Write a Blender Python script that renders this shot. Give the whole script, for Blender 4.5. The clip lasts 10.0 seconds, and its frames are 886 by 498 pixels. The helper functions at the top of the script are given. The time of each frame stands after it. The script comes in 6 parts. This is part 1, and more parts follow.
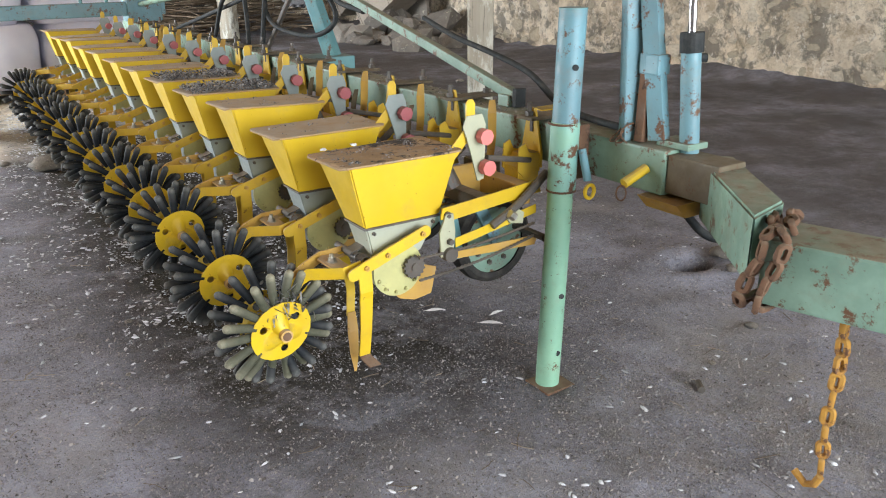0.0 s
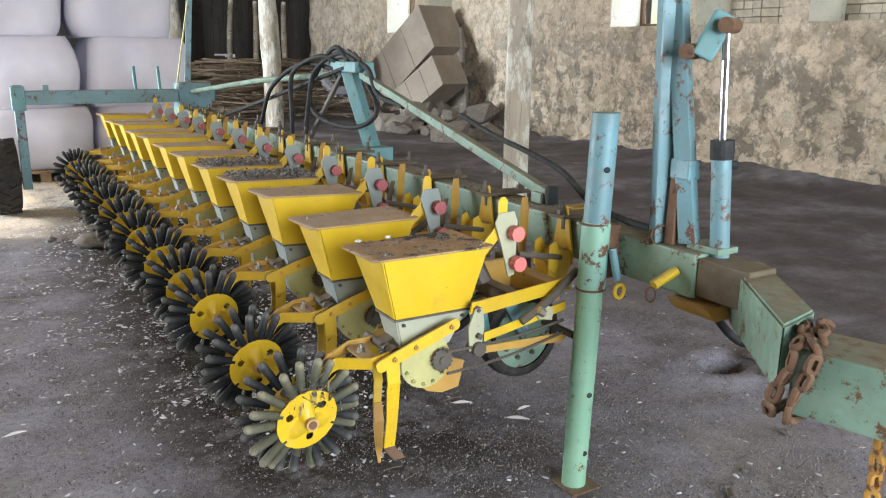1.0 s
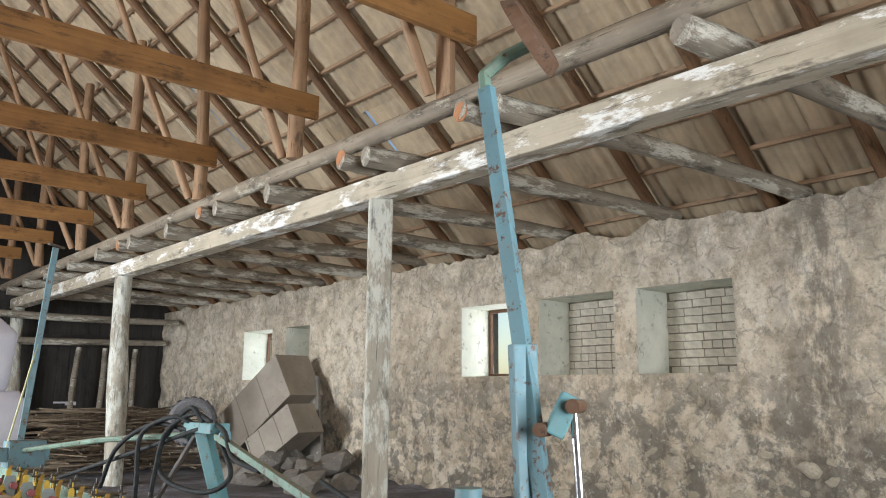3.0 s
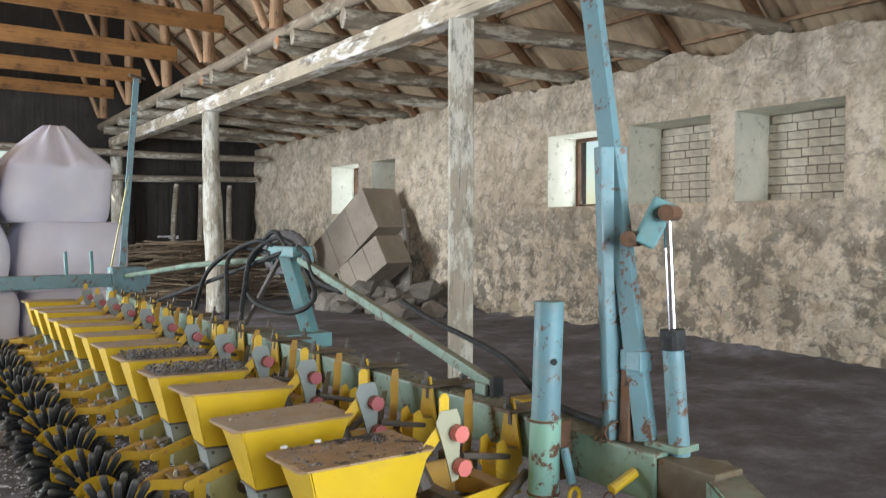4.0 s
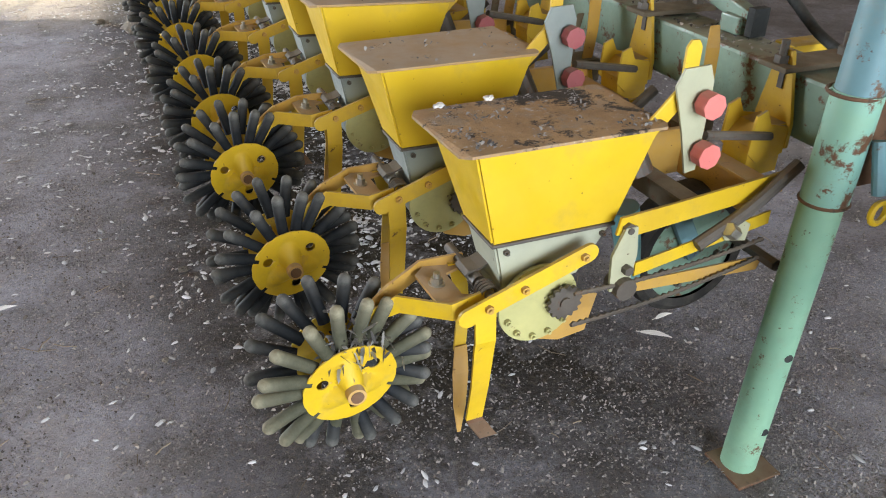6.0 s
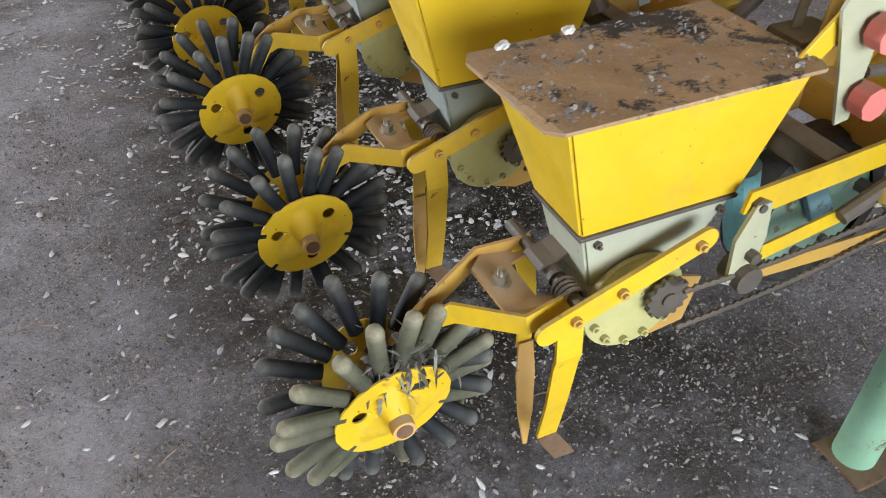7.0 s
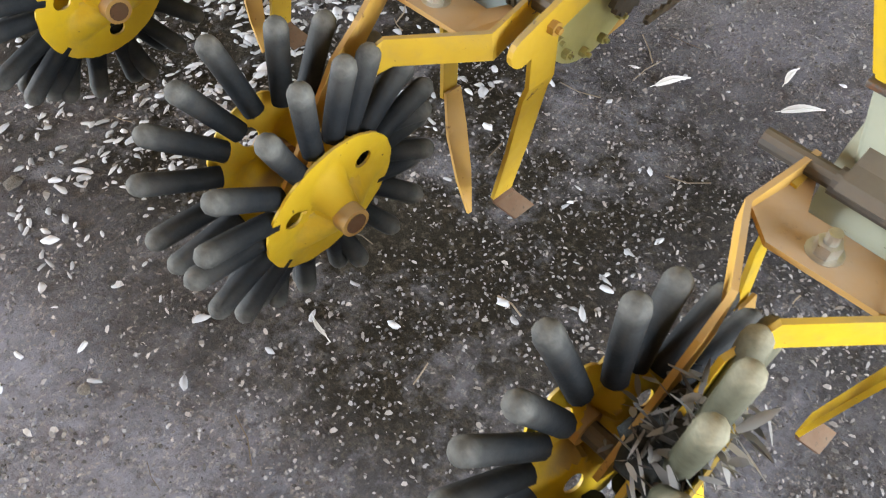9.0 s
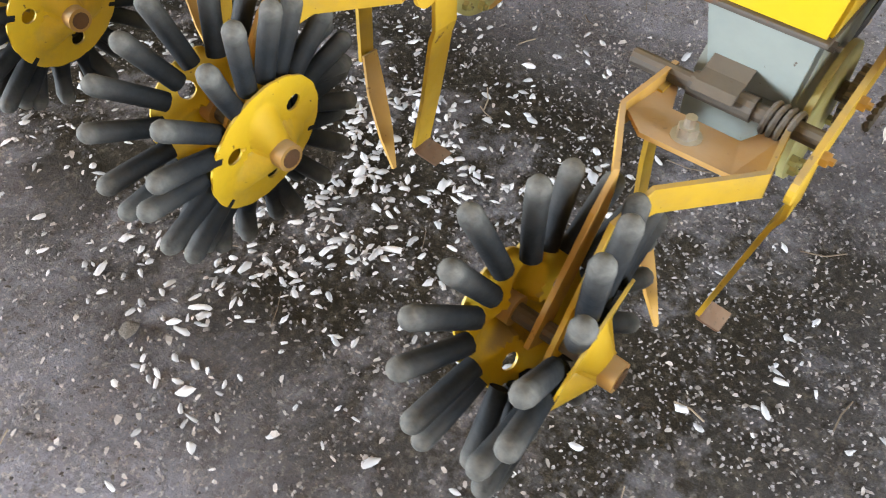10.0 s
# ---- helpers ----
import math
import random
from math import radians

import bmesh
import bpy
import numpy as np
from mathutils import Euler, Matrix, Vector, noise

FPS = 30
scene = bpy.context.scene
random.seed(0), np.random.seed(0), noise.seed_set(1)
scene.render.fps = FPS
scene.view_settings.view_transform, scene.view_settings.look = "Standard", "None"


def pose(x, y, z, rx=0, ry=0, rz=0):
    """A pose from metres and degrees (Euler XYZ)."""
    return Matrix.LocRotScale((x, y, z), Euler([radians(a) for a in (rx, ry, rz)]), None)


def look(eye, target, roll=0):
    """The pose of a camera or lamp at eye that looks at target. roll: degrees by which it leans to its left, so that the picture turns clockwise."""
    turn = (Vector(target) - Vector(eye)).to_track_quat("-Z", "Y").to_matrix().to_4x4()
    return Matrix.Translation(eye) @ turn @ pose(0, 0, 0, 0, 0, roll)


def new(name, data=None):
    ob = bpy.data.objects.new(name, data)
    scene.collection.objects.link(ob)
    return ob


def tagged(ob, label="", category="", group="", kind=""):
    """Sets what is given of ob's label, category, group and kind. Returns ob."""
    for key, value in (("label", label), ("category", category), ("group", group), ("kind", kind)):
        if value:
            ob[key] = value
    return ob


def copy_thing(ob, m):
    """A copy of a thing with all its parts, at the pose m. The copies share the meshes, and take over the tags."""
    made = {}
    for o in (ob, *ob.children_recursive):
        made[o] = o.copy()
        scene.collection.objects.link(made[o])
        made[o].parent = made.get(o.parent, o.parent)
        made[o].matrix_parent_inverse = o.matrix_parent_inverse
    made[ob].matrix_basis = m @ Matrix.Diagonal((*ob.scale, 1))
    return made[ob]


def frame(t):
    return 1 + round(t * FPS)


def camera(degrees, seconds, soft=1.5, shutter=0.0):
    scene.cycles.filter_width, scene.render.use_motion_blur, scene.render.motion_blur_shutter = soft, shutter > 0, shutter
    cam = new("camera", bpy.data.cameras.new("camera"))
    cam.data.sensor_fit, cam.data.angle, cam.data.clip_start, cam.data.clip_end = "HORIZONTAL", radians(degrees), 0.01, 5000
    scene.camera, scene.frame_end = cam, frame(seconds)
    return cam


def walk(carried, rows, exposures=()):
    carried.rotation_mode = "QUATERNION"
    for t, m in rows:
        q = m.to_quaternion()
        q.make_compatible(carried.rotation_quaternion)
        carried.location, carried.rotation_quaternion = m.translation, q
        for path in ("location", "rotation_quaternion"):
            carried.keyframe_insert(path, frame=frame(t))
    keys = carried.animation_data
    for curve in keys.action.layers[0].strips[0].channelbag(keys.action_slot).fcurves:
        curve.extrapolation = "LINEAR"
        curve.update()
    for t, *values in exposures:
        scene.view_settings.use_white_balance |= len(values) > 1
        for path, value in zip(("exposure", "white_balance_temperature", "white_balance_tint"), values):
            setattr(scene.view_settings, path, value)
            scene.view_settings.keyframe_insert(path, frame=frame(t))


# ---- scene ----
cam = camera(58.2, 10.0, soft=1.0, shutter=0.15)
PATH = [
    (0, (-0.91, -1.84, 1.326), (0.116, -0.268, 0.635), -0.7),
    (0.5, (-0.908, -1.844, 1.34), (0.075, -0.212, 0.731), 0.1),
    (1, (-0.916, -1.86, 1.356), (0.075, -0.192, 0.871), 0.7),
    (1.5, (-0.966, -1.864, 1.346), (0.122, -0.203, 1.105), 2.0),
    (2, (-0.973, -1.882, 1.426), (0.234, -0.29, 1.505), 2.4),
    (2.2, (-0.967, -1.874, 1.447), (0.279, -0.322, 1.644), 2.1),
    (3.3, (-0.964, -1.882, 1.458), (0.322, -0.392, 1.817), 0.3),
    (3.5, (-0.963, -1.872, 1.452), (0.3, -0.344, 1.719), 0.2),
    (4, (-0.806, -1.734, 1.385), (0.326, -0.086, 1.334), 0.1),
    (4.5, (-0.671, -1.655, 1.31), (0.293, 0.057, 0.937), 1.2),
    (5, (-0.577, -1.514, 1.307), (0.24, 0.18, 0.627), 0.5),
    (5.5, (-0.54, -1.228, 1.282), (0.204, 0.419, 0.425), 1.1),
    (5.7, (-0.531, -1.147, 1.297), (0.19, 0.48, 0.385), 1.2),
    (6.8, (-0.405, -0.694, 1.271), (0.206, 0.767, 0.05), -0.1),
    (7, (-0.419, -0.633, 1.243), (0.19, 0.801, -0.01), -1.0),
    (7.5, (-0.491, -0.378, 1.137), (0.209, 0.865, -0.265), -1.4),
    (8, (-0.52, -0.214, 1.012), (0.259, 0.83, -0.505), 0.2),
    (8.5, (-0.507, -0.08, 0.974), (0.32, 0.843, -0.595), 1.5),
    (9, (-0.508, 0.036, 1.008), (0.35, 0.911, -0.572), 1.4),
    (9.5, (-0.554, 0.196, 1.035), (0.347, 1.048, -0.534), 0.5),
    (10, (-0.623, 0.362, 1.042), (0.362, 1.179, -0.494), 0.3),
]
EXPOSURE = [(0, 0.95), (1, 0.86), (2, 0.58), (3.5, 0.58), (4, 0.56), (4.5, 0.64), (5, 0.7), (5.5, 0.82), (7, 0.96), (7.5, 1.14), (8, 1.31), (9, 1.64), (10, 1.93)]
walk(cam, [(t, look(eye, target, roll)) for t, eye, target, roll in PATH], EXPOSURE)

# ---- world, sun, daylight openings ----
world = bpy.data.worlds.new("sky")
scene.world = world
world.use_nodes = True
wn = world.node_tree.nodes
sky = wn.new("ShaderNodeTexSky")
sky.sky_type, sky.sun_disc = "NISHITA", False
sky.sun_elevation, sky.sun_rotation = radians(21), radians(285)
world.node_tree.links.new(sky.outputs[0], wn["Background"].inputs[0])
wn["Background"].inputs[1].default_value = 0.12
sun = new("sun", bpy.data.lights.new("sun", "SUN"))
sun.data.energy, sun.data.angle, sun.data.color = 5.0, radians(0.5), (1.0, 0.88, 0.70)
sun.matrix_world = look((-9.7, 2.6, 3.85), (0, 0, 0))


def opening_light(name, eye, target, w, h, watts, col):
    ob = new(name, bpy.data.lights.new(name, "AREA"))
    ob.data.shape, ob.data.size, ob.data.size_y = "RECTANGLE", w, h
    ob.data.energy, ob.data.color = watts, col
    ob.matrix_world = look(eye, target)
    return ob


opening_light("south_door_daylight", (0.6, -6.9, 1.9), (0.6, 0, 1.3), 5.6, 3.4, 570, (0.90, 0.95, 1.0))
opening_light("west_door_daylight", (-6.9, 8.6, 1.7), (0, 7.6, 1.2), 5.0, 3.2, 1180, (0.86, 0.93, 1.0))
opening_light("window_daylight", (7.66, 6.46, 2.21), (0, 6.9, 1.6), 0.92, 0.92, 7, (0.92, 0.96, 1.0))
opening_light("window_daylight", (7.66, 13.36, 2.21), (0, 13.8, 1.6), 1.1, 0.92, 7, (0.92, 0.96, 1.0))

# ---- materials ----


class Mat:
    """A node material under construction."""

    def __init__(self, name, rough=0.6, metal=0.0):
        self.m = bpy.data.materials.new(name)
        self.m.use_nodes = True
        self.t = self.m.node_tree
        self.b = self.t.nodes["Principled BSDF"]
        self.b.inputs["Roughness"].default_value = rough
        self.b.inputs["Metallic"].default_value = metal
        self.co = self.t.nodes.new("ShaderNodeTexCoord").outputs["Object"]

    def link(self, a, b):
        self.t.links.new(a, b)

    def noise(self, scale, detail=4.0, rough=0.6, stretch=None, dist=0.0):
        n = self.t.nodes.new("ShaderNodeTexNoise")
        n.inputs["Scale"].default_value = scale
        n.inputs["Detail"].default_value = detail
        n.inputs["Roughness"].default_value = rough
        n.inputs["Distortion"].default_value = dist
        src = self.co
        if stretch:
            mp = self.t.nodes.new("ShaderNodeMapping")
            mp.inputs["Scale"].default_value = stretch
            self.link(src, mp.inputs["Vector"])
            src = mp.outputs[0]
        self.link(src, n.inputs["Vector"])
        return n.outputs["Fac"]

    def voronoi(self, scale, feature="F1"):
        n = self.t.nodes.new("ShaderNodeTexVoronoi")
        n.feature = feature
        n.inputs["Scale"].default_value = scale
        self.link(self.co, n.inputs["Vector"])
        return n.outputs["Distance"]

    def ramp(self, fac, stops):
        r = self.t.nodes.new("ShaderNodeValToRGB")
        e = r.color_ramp.elements
        while len(e) < len(stops):
            e.new(0.5)
        for k, (p, c) in zip(e, stops):
            k.position = p
            k.color = (*c, 1) if not isinstance(c, (int, float)) else (c, c, c, 1)
        self.link(fac, r.inputs[0])
        return r.outputs[0]

    def mix(self, fac, a, b, how="MIX"):
        n = self.t.nodes.new("ShaderNodeMix")
        n.data_type, n.blend_type = "RGBA", how
        for sock, v in ((n.inputs[0], fac), (n.inputs[6], a), (n.inputs[7], b)):
            if isinstance(v, (int, float)):
                sock.default_value = v
            elif isinstance(v, tuple):
                sock.default_value = (*v, 1)
            else:
                self.link(v, sock)
        return n.outputs[2]

    def mul(self, a, b):
        n = self.t.nodes.new("ShaderNodeMath")
        n.operation = "MULTIPLY"
        for sock, v in ((n.inputs[0], a), (n.inputs[1], b)):
            if isinstance(v, (int, float)):
                sock.default_value = v
            else:
                self.link(v, sock)
        return n.outputs[0]

    def up(self, lo=0.5, hi=0.9):
        """1 on faces that look up, where dust settles."""
        g = self.t.nodes.new("ShaderNodeNewGeometry")
        s = self.t.nodes.new("ShaderNodeSeparateXYZ")
        self.link(g.outputs["Normal"], s.inputs[0])
        return self.ramp(s.outputs[2], [(lo, 0.0), (hi, 1.0)])

    def random(self):
        return self.t.nodes.new("ShaderNodeObjectInfo").outputs["Random"]

    def island(self):
        return self.t.nodes.new("ShaderNodeNewGeometry").outputs["Random Per Island"]

    def done(self, col, rough=None, bump=None, strength=0.3, dist=0.01):
        if isinstance(col, tuple):
            self.b.inputs["Base Color"].default_value = (*col, 1)
        else:
            self.link(col, self.b.inputs["Base Color"])
        if rough is not None:
            self.link(rough, self.b.inputs["Roughness"])
        if bump is not None:
            n = self.t.nodes.new("ShaderNodeBump")
            n.inputs["Strength"].default_value = strength
            n.inputs["Distance"].default_value = dist
            self.link(bump, n.inputs["Height"])
            self.link(n.outputs[0], self.b.inputs["Normal"])
        return self.m


def painted(name, col, dark, rust=(0.10, 0.045, 0.02), chips=0.36, dust=0.55, rough=0.45, scale=1.0, dustcol=(0.22, 0.18, 0.13)):
    """Old paint: faded in patches, chipped to rust, dusty where it looks up."""
    k = Mat(name, rough)
    c = k.mix(k.ramp(k.noise(5 * scale, 5), [(0.35, 0.0), (0.7, 1.0)]), dark, col)
    c = k.mix(k.ramp(k.noise(60 * scale, 3), [(0.3, 0.0), (0.8, 0.35)]), c, dark)
    grime = k.ramp(k.noise(11 * scale, 7, 0.7), [(0.52, 0.0), (0.72, 0.6)])
    c = k.mix(grime, c, tuple(0.5 * a + 0.5 * b for a, b in zip(dark, dustcol)))
    edge = k.ramp(k.noise(17 * scale, 9, 0.75), [(chips - 0.03, 1.0), (chips + 0.02, 0.0)])
    c = k.mix(edge, c, rust)
    spots = k.ramp(k.noise(85 * scale, 2), [(0.72, 0.0), (0.76, 0.8)])
    c = k.mix(spots, c, tuple(0.6 * v for v in rust))
    lay = k.mul(k.up(), k.ramp(k.noise(14, 6), [(0.25, 0.2 * dust), (0.6, dust)]))
    c = k.mix(lay, c, dustcol)
    r = k.ramp(k.noise(25 * scale, 4), [(0.3, rough - 0.08), (0.7, rough + 0.25)])
    return k.done(c, r, k.noise(70 * scale, 5), 0.12, 0.004)


YELLOW = painted("yellow_paint", (0.70, 0.485, 0.012), (0.55, 0.36, 0.014), chips=0.31, dust=0.7)
HOPPER = painted("hopper_yellow_paint", (0.66, 0.455, 0.012), (0.58, 0.385, 0.013), chips=0.22, dust=0.5, scale=0.6)
OCHRE = painted("dirty_yellow_paint", (0.54, 0.325, 0.045), (0.40, 0.235, 0.065), chips=0.37, dust=0.8, rough=0.65, dustcol=(0.36, 0.27, 0.17))
BRIDGE = painted("dusty_ochre_plate", (0.54, 0.33, 0.09), (0.42, 0.26, 0.10), chips=0.36, dust=0.85, rough=0.7, scale=0.9, dustcol=(0.40, 0.33, 0.26))
# dusty lid for the farther units, made paler for the sky's light on it
LID_PALE = painted("sky_lit_dusty_lid", (0.44, 0.27, 0.10), (0.32, 0.22, 0.12), rust=(0.05, 0.04, 0.03), chips=0.36, dust=0.85, rough=0.8, dustcol=(0.40, 0.34, 0.27))
GREEN = painted("pale_green_paint", (0.22, 0.34, 0.265), (0.12, 0.20, 0.155), chips=0.425, dust=0.8)
LEGGREEN = painted("leg_green_paint", (0.25, 0.45, 0.31), (0.18, 0.35, 0.25), chips=0.385, dust=0.4)
YELLOW_DIRTY = painted("grimy_yellow_paint", (0.63, 0.42, 0.018), (0.47, 0.30, 0.024), chips=0.345, dust=0.85, rough=0.55)
PINK_DULL = painted("dull_red_plastic", (0.42, 0.115, 0.13), (0.30, 0.09, 0.10), rust=(0.12, 0.06, 0.06), chips=0.30, dust=0.5, rough=0.6)
BLUE = painted("light_blue_paint", (0.135, 0.285, 0.335), (0.11, 0.205, 0.235), chips=0.425, dust=0.5)
LEGPAINT = painted("jack_leg_paint", (0.18, 0.38, 0.37), (0.20, 0.37, 0.27), chips=0.415, dust=0.4)
# ivory paint greyed and darkened for units in shade; IVORY is the lit one
GREY_SHADED = painted("shaded_ivory_grey_paint", (0.27, 0.31, 0.30), (0.20, 0.235, 0.23), chips=0.28, dust=0.4)
IVORY = painted("ivory_paint", (0.40, 0.42, 0.33), (0.32, 0.34, 0.27), chips=0.27, dust=0.4)
PLATE = painted("pale_plate_paint", (0.44, 0.44, 0.29), (0.34, 0.35, 0.25), chips=0.33, dust=0.4)
OLIVE = painted("olive_cream_paint", (0.50, 0.48, 0.20), (0.36, 0.35, 0.16), chips=0.36, dust=0.4)
PINK = painted("faded_red_plastic", (0.72, 0.20, 0.17), (0.58, 0.16, 0.15), rust=(0.25, 0.1, 0.09), chips=0.25, dust=0.4, rough=0.5)
STEEL = painted("grimy_steel", (0.11, 0.095, 0.08), (0.055, 0.048, 0.042), chips=0.42, dust=0.4, rough=0.5)
RUST = painted("rusted_steel", (0.16, 0.085, 0.045), (0.09, 0.045, 0.025), rust=(0.05, 0.03, 0.02), chips=0.42, dust=0.5, rough=0.8)
RUSTYELLOW = painted("rusted_yellow_chain", (0.55, 0.30, 0.03), (0.28, 0.13, 0.03), chips=0.45, dust=0.2, rough=0.7)
INSERT = painted("bare_brown_steel", (0.13, 0.105, 0.06), (0.085, 0.065, 0.04), chips=0.40, dust=0.5, rough=0.65)
SHEETMETAL = painted("grey_sheet_metal", (0.36, 0.315, 0.26), (0.26, 0.225, 0.185), rust=(0.14, 0.11, 0.085), chips=0.36, dust=0.4, rough=0.7, scale=0.4)
CRANK = painted("teal_crank_paint", (0.13, 0.30, 0.31), (0.09, 0.22, 0.24), chips=0.40, dust=0.5)


def dirty_lid():
    """Rusty tan sheet with black crusts, grey droppings and pale specks."""
    k = Mat("dusty_lid", 0.8)
    c = k.mix(k.ramp(k.noise(7, 8, 0.7), [(0.35, 0.0), (0.65, 1.0)]), (0.25, 0.16, 0.085), (0.44, 0.29, 0.15))
    c = k.mix(k.ramp(k.noise(24, 8, 0.75), [(0.50, 0.0), (0.62, 0.6)]), c, (0.28, 0.24, 0.20))
    c = k.mix(k.ramp(k.noise(8, 10, 0.8), [(0.525, 0.0), (0.565, 0.95)]), c, (0.020, 0.018, 0.018))
    c = k.mix(k.ramp(k.noise(55, 5, 0.75), [(0.61, 0.0), (0.68, 0.8)]), c, (0.52, 0.50, 0.49))
    return k.done(c, None, k.noise(40, 8, 0.75), 0.6, 0.01)


LID = dirty_lid()


def rubber(name, col, dusty, tip=None):
    k = Mat(name, 0.72)
    c = k.mix(k.ramp(k.noise(28, 6, 0.7), [(0.46, 0.0), (0.78, 0.55)]), col, dusty)
    c = k.mix(k.mul(k.up(0.2, 1.0), k.ramp(k.noise(45, 5), [(0.35, 0.0), (0.75, 0.45)])), c, dusty)
    if tip:
        sep = k.t.nodes.new("ShaderNodeSeparateXYZ")
        k.link(k.co, sep.inputs[0])
        span = k.t.nodes.new("ShaderNodeMapRange")
        span.inputs[1].default_value, span.inputs[2].default_value = 0.12, 0.178
        k.link(sep.outputs[0], span.inputs[0])
        worn = k.mul(k.ramp(span.outputs[0], [(0.0, 0.0), (0.6, 0.25), (0.85, 0.8), (1.0, 1.0)]), k.ramp(k.noise(38, 6, 0.7), [(0.25, 0.25), (0.6, 1.0)]))
        c = k.mix(worn, c, tip)
    k.b.inputs["Specular IOR Level"].default_value = 0.25
    return k.done(c, None, k.mix(0.4, k.noise(120, 3), k.noise(34, 6, 0.7)), 0.35, 0.004)


RUBBER = rubber("black_rubber", (0.018, 0.021, 0.022), (0.085, 0.085, 0.08))
FINGER = rubber("finger_rubber", (0.007, 0.009, 0.012), (0.026, 0.032, 0.039), (0.15, 0.15, 0.14))
FINGER_OLD = rubber("muddy_finger_rubber", (0.055, 0.057, 0.038), (0.14, 0.14, 0.095), (0.30, 0.28, 0.20))
TYRE = rubber("tyre_rubber", (0.022, 0.021, 0.020), (0.10, 0.09, 0.075))


def metal(name, col, rough):
    k = Mat(name, rough, 1.0)
    c = k.mix(k.ramp(k.noise(30, 5), [(0.4, 0.0), (0.8, 1.0)]), col, tuple(0.5 * v for v in col))
    return k.done(c, k.ramp(k.noise(80, 3), [(0.3, rough * 0.7), (0.7, rough * 1.5)]))


CHROME = metal("chrome_rod", (0.78, 0.78, 0.80), 0.14)
ZINC = metal("zinc_bolt", (0.55, 0.53, 0.48), 0.38)


def timber(name, a, b, wash=None, amount=0.0, axis=1, rough=0.75):
    """Wood with grain along one axis of the object; wash: old limewash that has flaked off."""
    k = Mat(name, rough)
    st = [14.0, 14.0, 14.0]
    st[axis] = 0.7
    grain = k.noise(1.0, 7, 0.65, tuple(st), 0.6)
    c = k.mix(k.ramp(grain, [(0.3, 0.0), (0.7, 1.0)]), a, b)
    c = k.mix(k.ramp(k.noise(1.6, 5), [(0.4, 0.0), (0.75, 0.6)]), c, tuple(0.45 * v for v in a))
    if wash:
        st2 = [5.0, 5.0, 5.0]
        st2[axis] = 1.6
        f = k.ramp(k.noise(1.0, 9, 0.72, tuple(st2)), [(0.62 - amount * 0.4, 0.0), (0.68 - amount * 0.4, 0.95)])
        c = k.mix(f, c, wash)
    st4 = [7.0, 7.0, 7.0]
    st4[axis] = 2.2
    c = k.mix(k.ramp(k.noise(1.0, 9, 0.75, tuple(st4)), [(0.54, 0.0), (0.64, 0.75)]), c, tuple(0.22 * v for v in a))
    st3 = [40.0, 40.0, 40.0]
    st3[axis] = 1.5
    crack = k.noise(1.0, 4, 0.6, tuple(st3))
    c = k.mix(k.ramp(crack, [(0.30, 0.75), (0.38, 0.0)]), c, (0.03, 0.024, 0.018))
    return k.done(c, None, k.mix(0.5, grain, crack), 0.5, 0.012)


WOOD_POST = timber("limewashed_post", (0.34, 0.30, 0.235), (0.45, 0.41, 0.33), (0.58, 0.58, 0.51), 0.36, 2)
WOOD_PLATE = timber("limewashed_beam", (0.40, 0.34, 0.245), (0.54, 0.47, 0.36), (0.80, 0.79, 0.74), 0.24, 1)
WOOD_JOIST = timber("grey_log", (0.20, 0.17, 0.13), (0.36, 0.31, 0.24), (0.55, 0.52, 0.44), 0.22, 0)
WOOD_PURLIN = timber("weathered_log", (0.20, 0.16, 0.12), (0.34, 0.28, 0.20), (0.50, 0.46, 0.36), 0.12, 1)
WOOD_TIE = timber("orange_brown_board", (0.23, 0.105, 0.028), (0.34, 0.165, 0.050), None, 0, 0)
WOOD_ROOF = timber("brown_roof_timber", (0.13, 0.066, 0.030), (0.25, 0.135, 0.062), None, 0, 0)
WOOD_UP = timber("grey_brown_upright", (0.24, 0.135, 0.070), (0.40, 0.255, 0.145), None, 0, 2)
WOOD_BATTEN = timber("pale_batten", (0.30, 0.19, 0.11), (0.44, 0.30, 0.19), None, 0, 1)
WOOD_CUT = timber("sawn_log_end", (0.42, 0.17, 0.07), (0.50, 0.24, 0.11), None, 0, 0)
WOOD_DARK = timber("near_black_plank", (0.020, 0.017, 0.014), (0.050, 0.044, 0.038), None, 0, 2)
WOOD_STICK = timber("dry_brushwood", (0.13, 0.092, 0.06), (0.26, 0.20, 0.135), None, 0, 1)


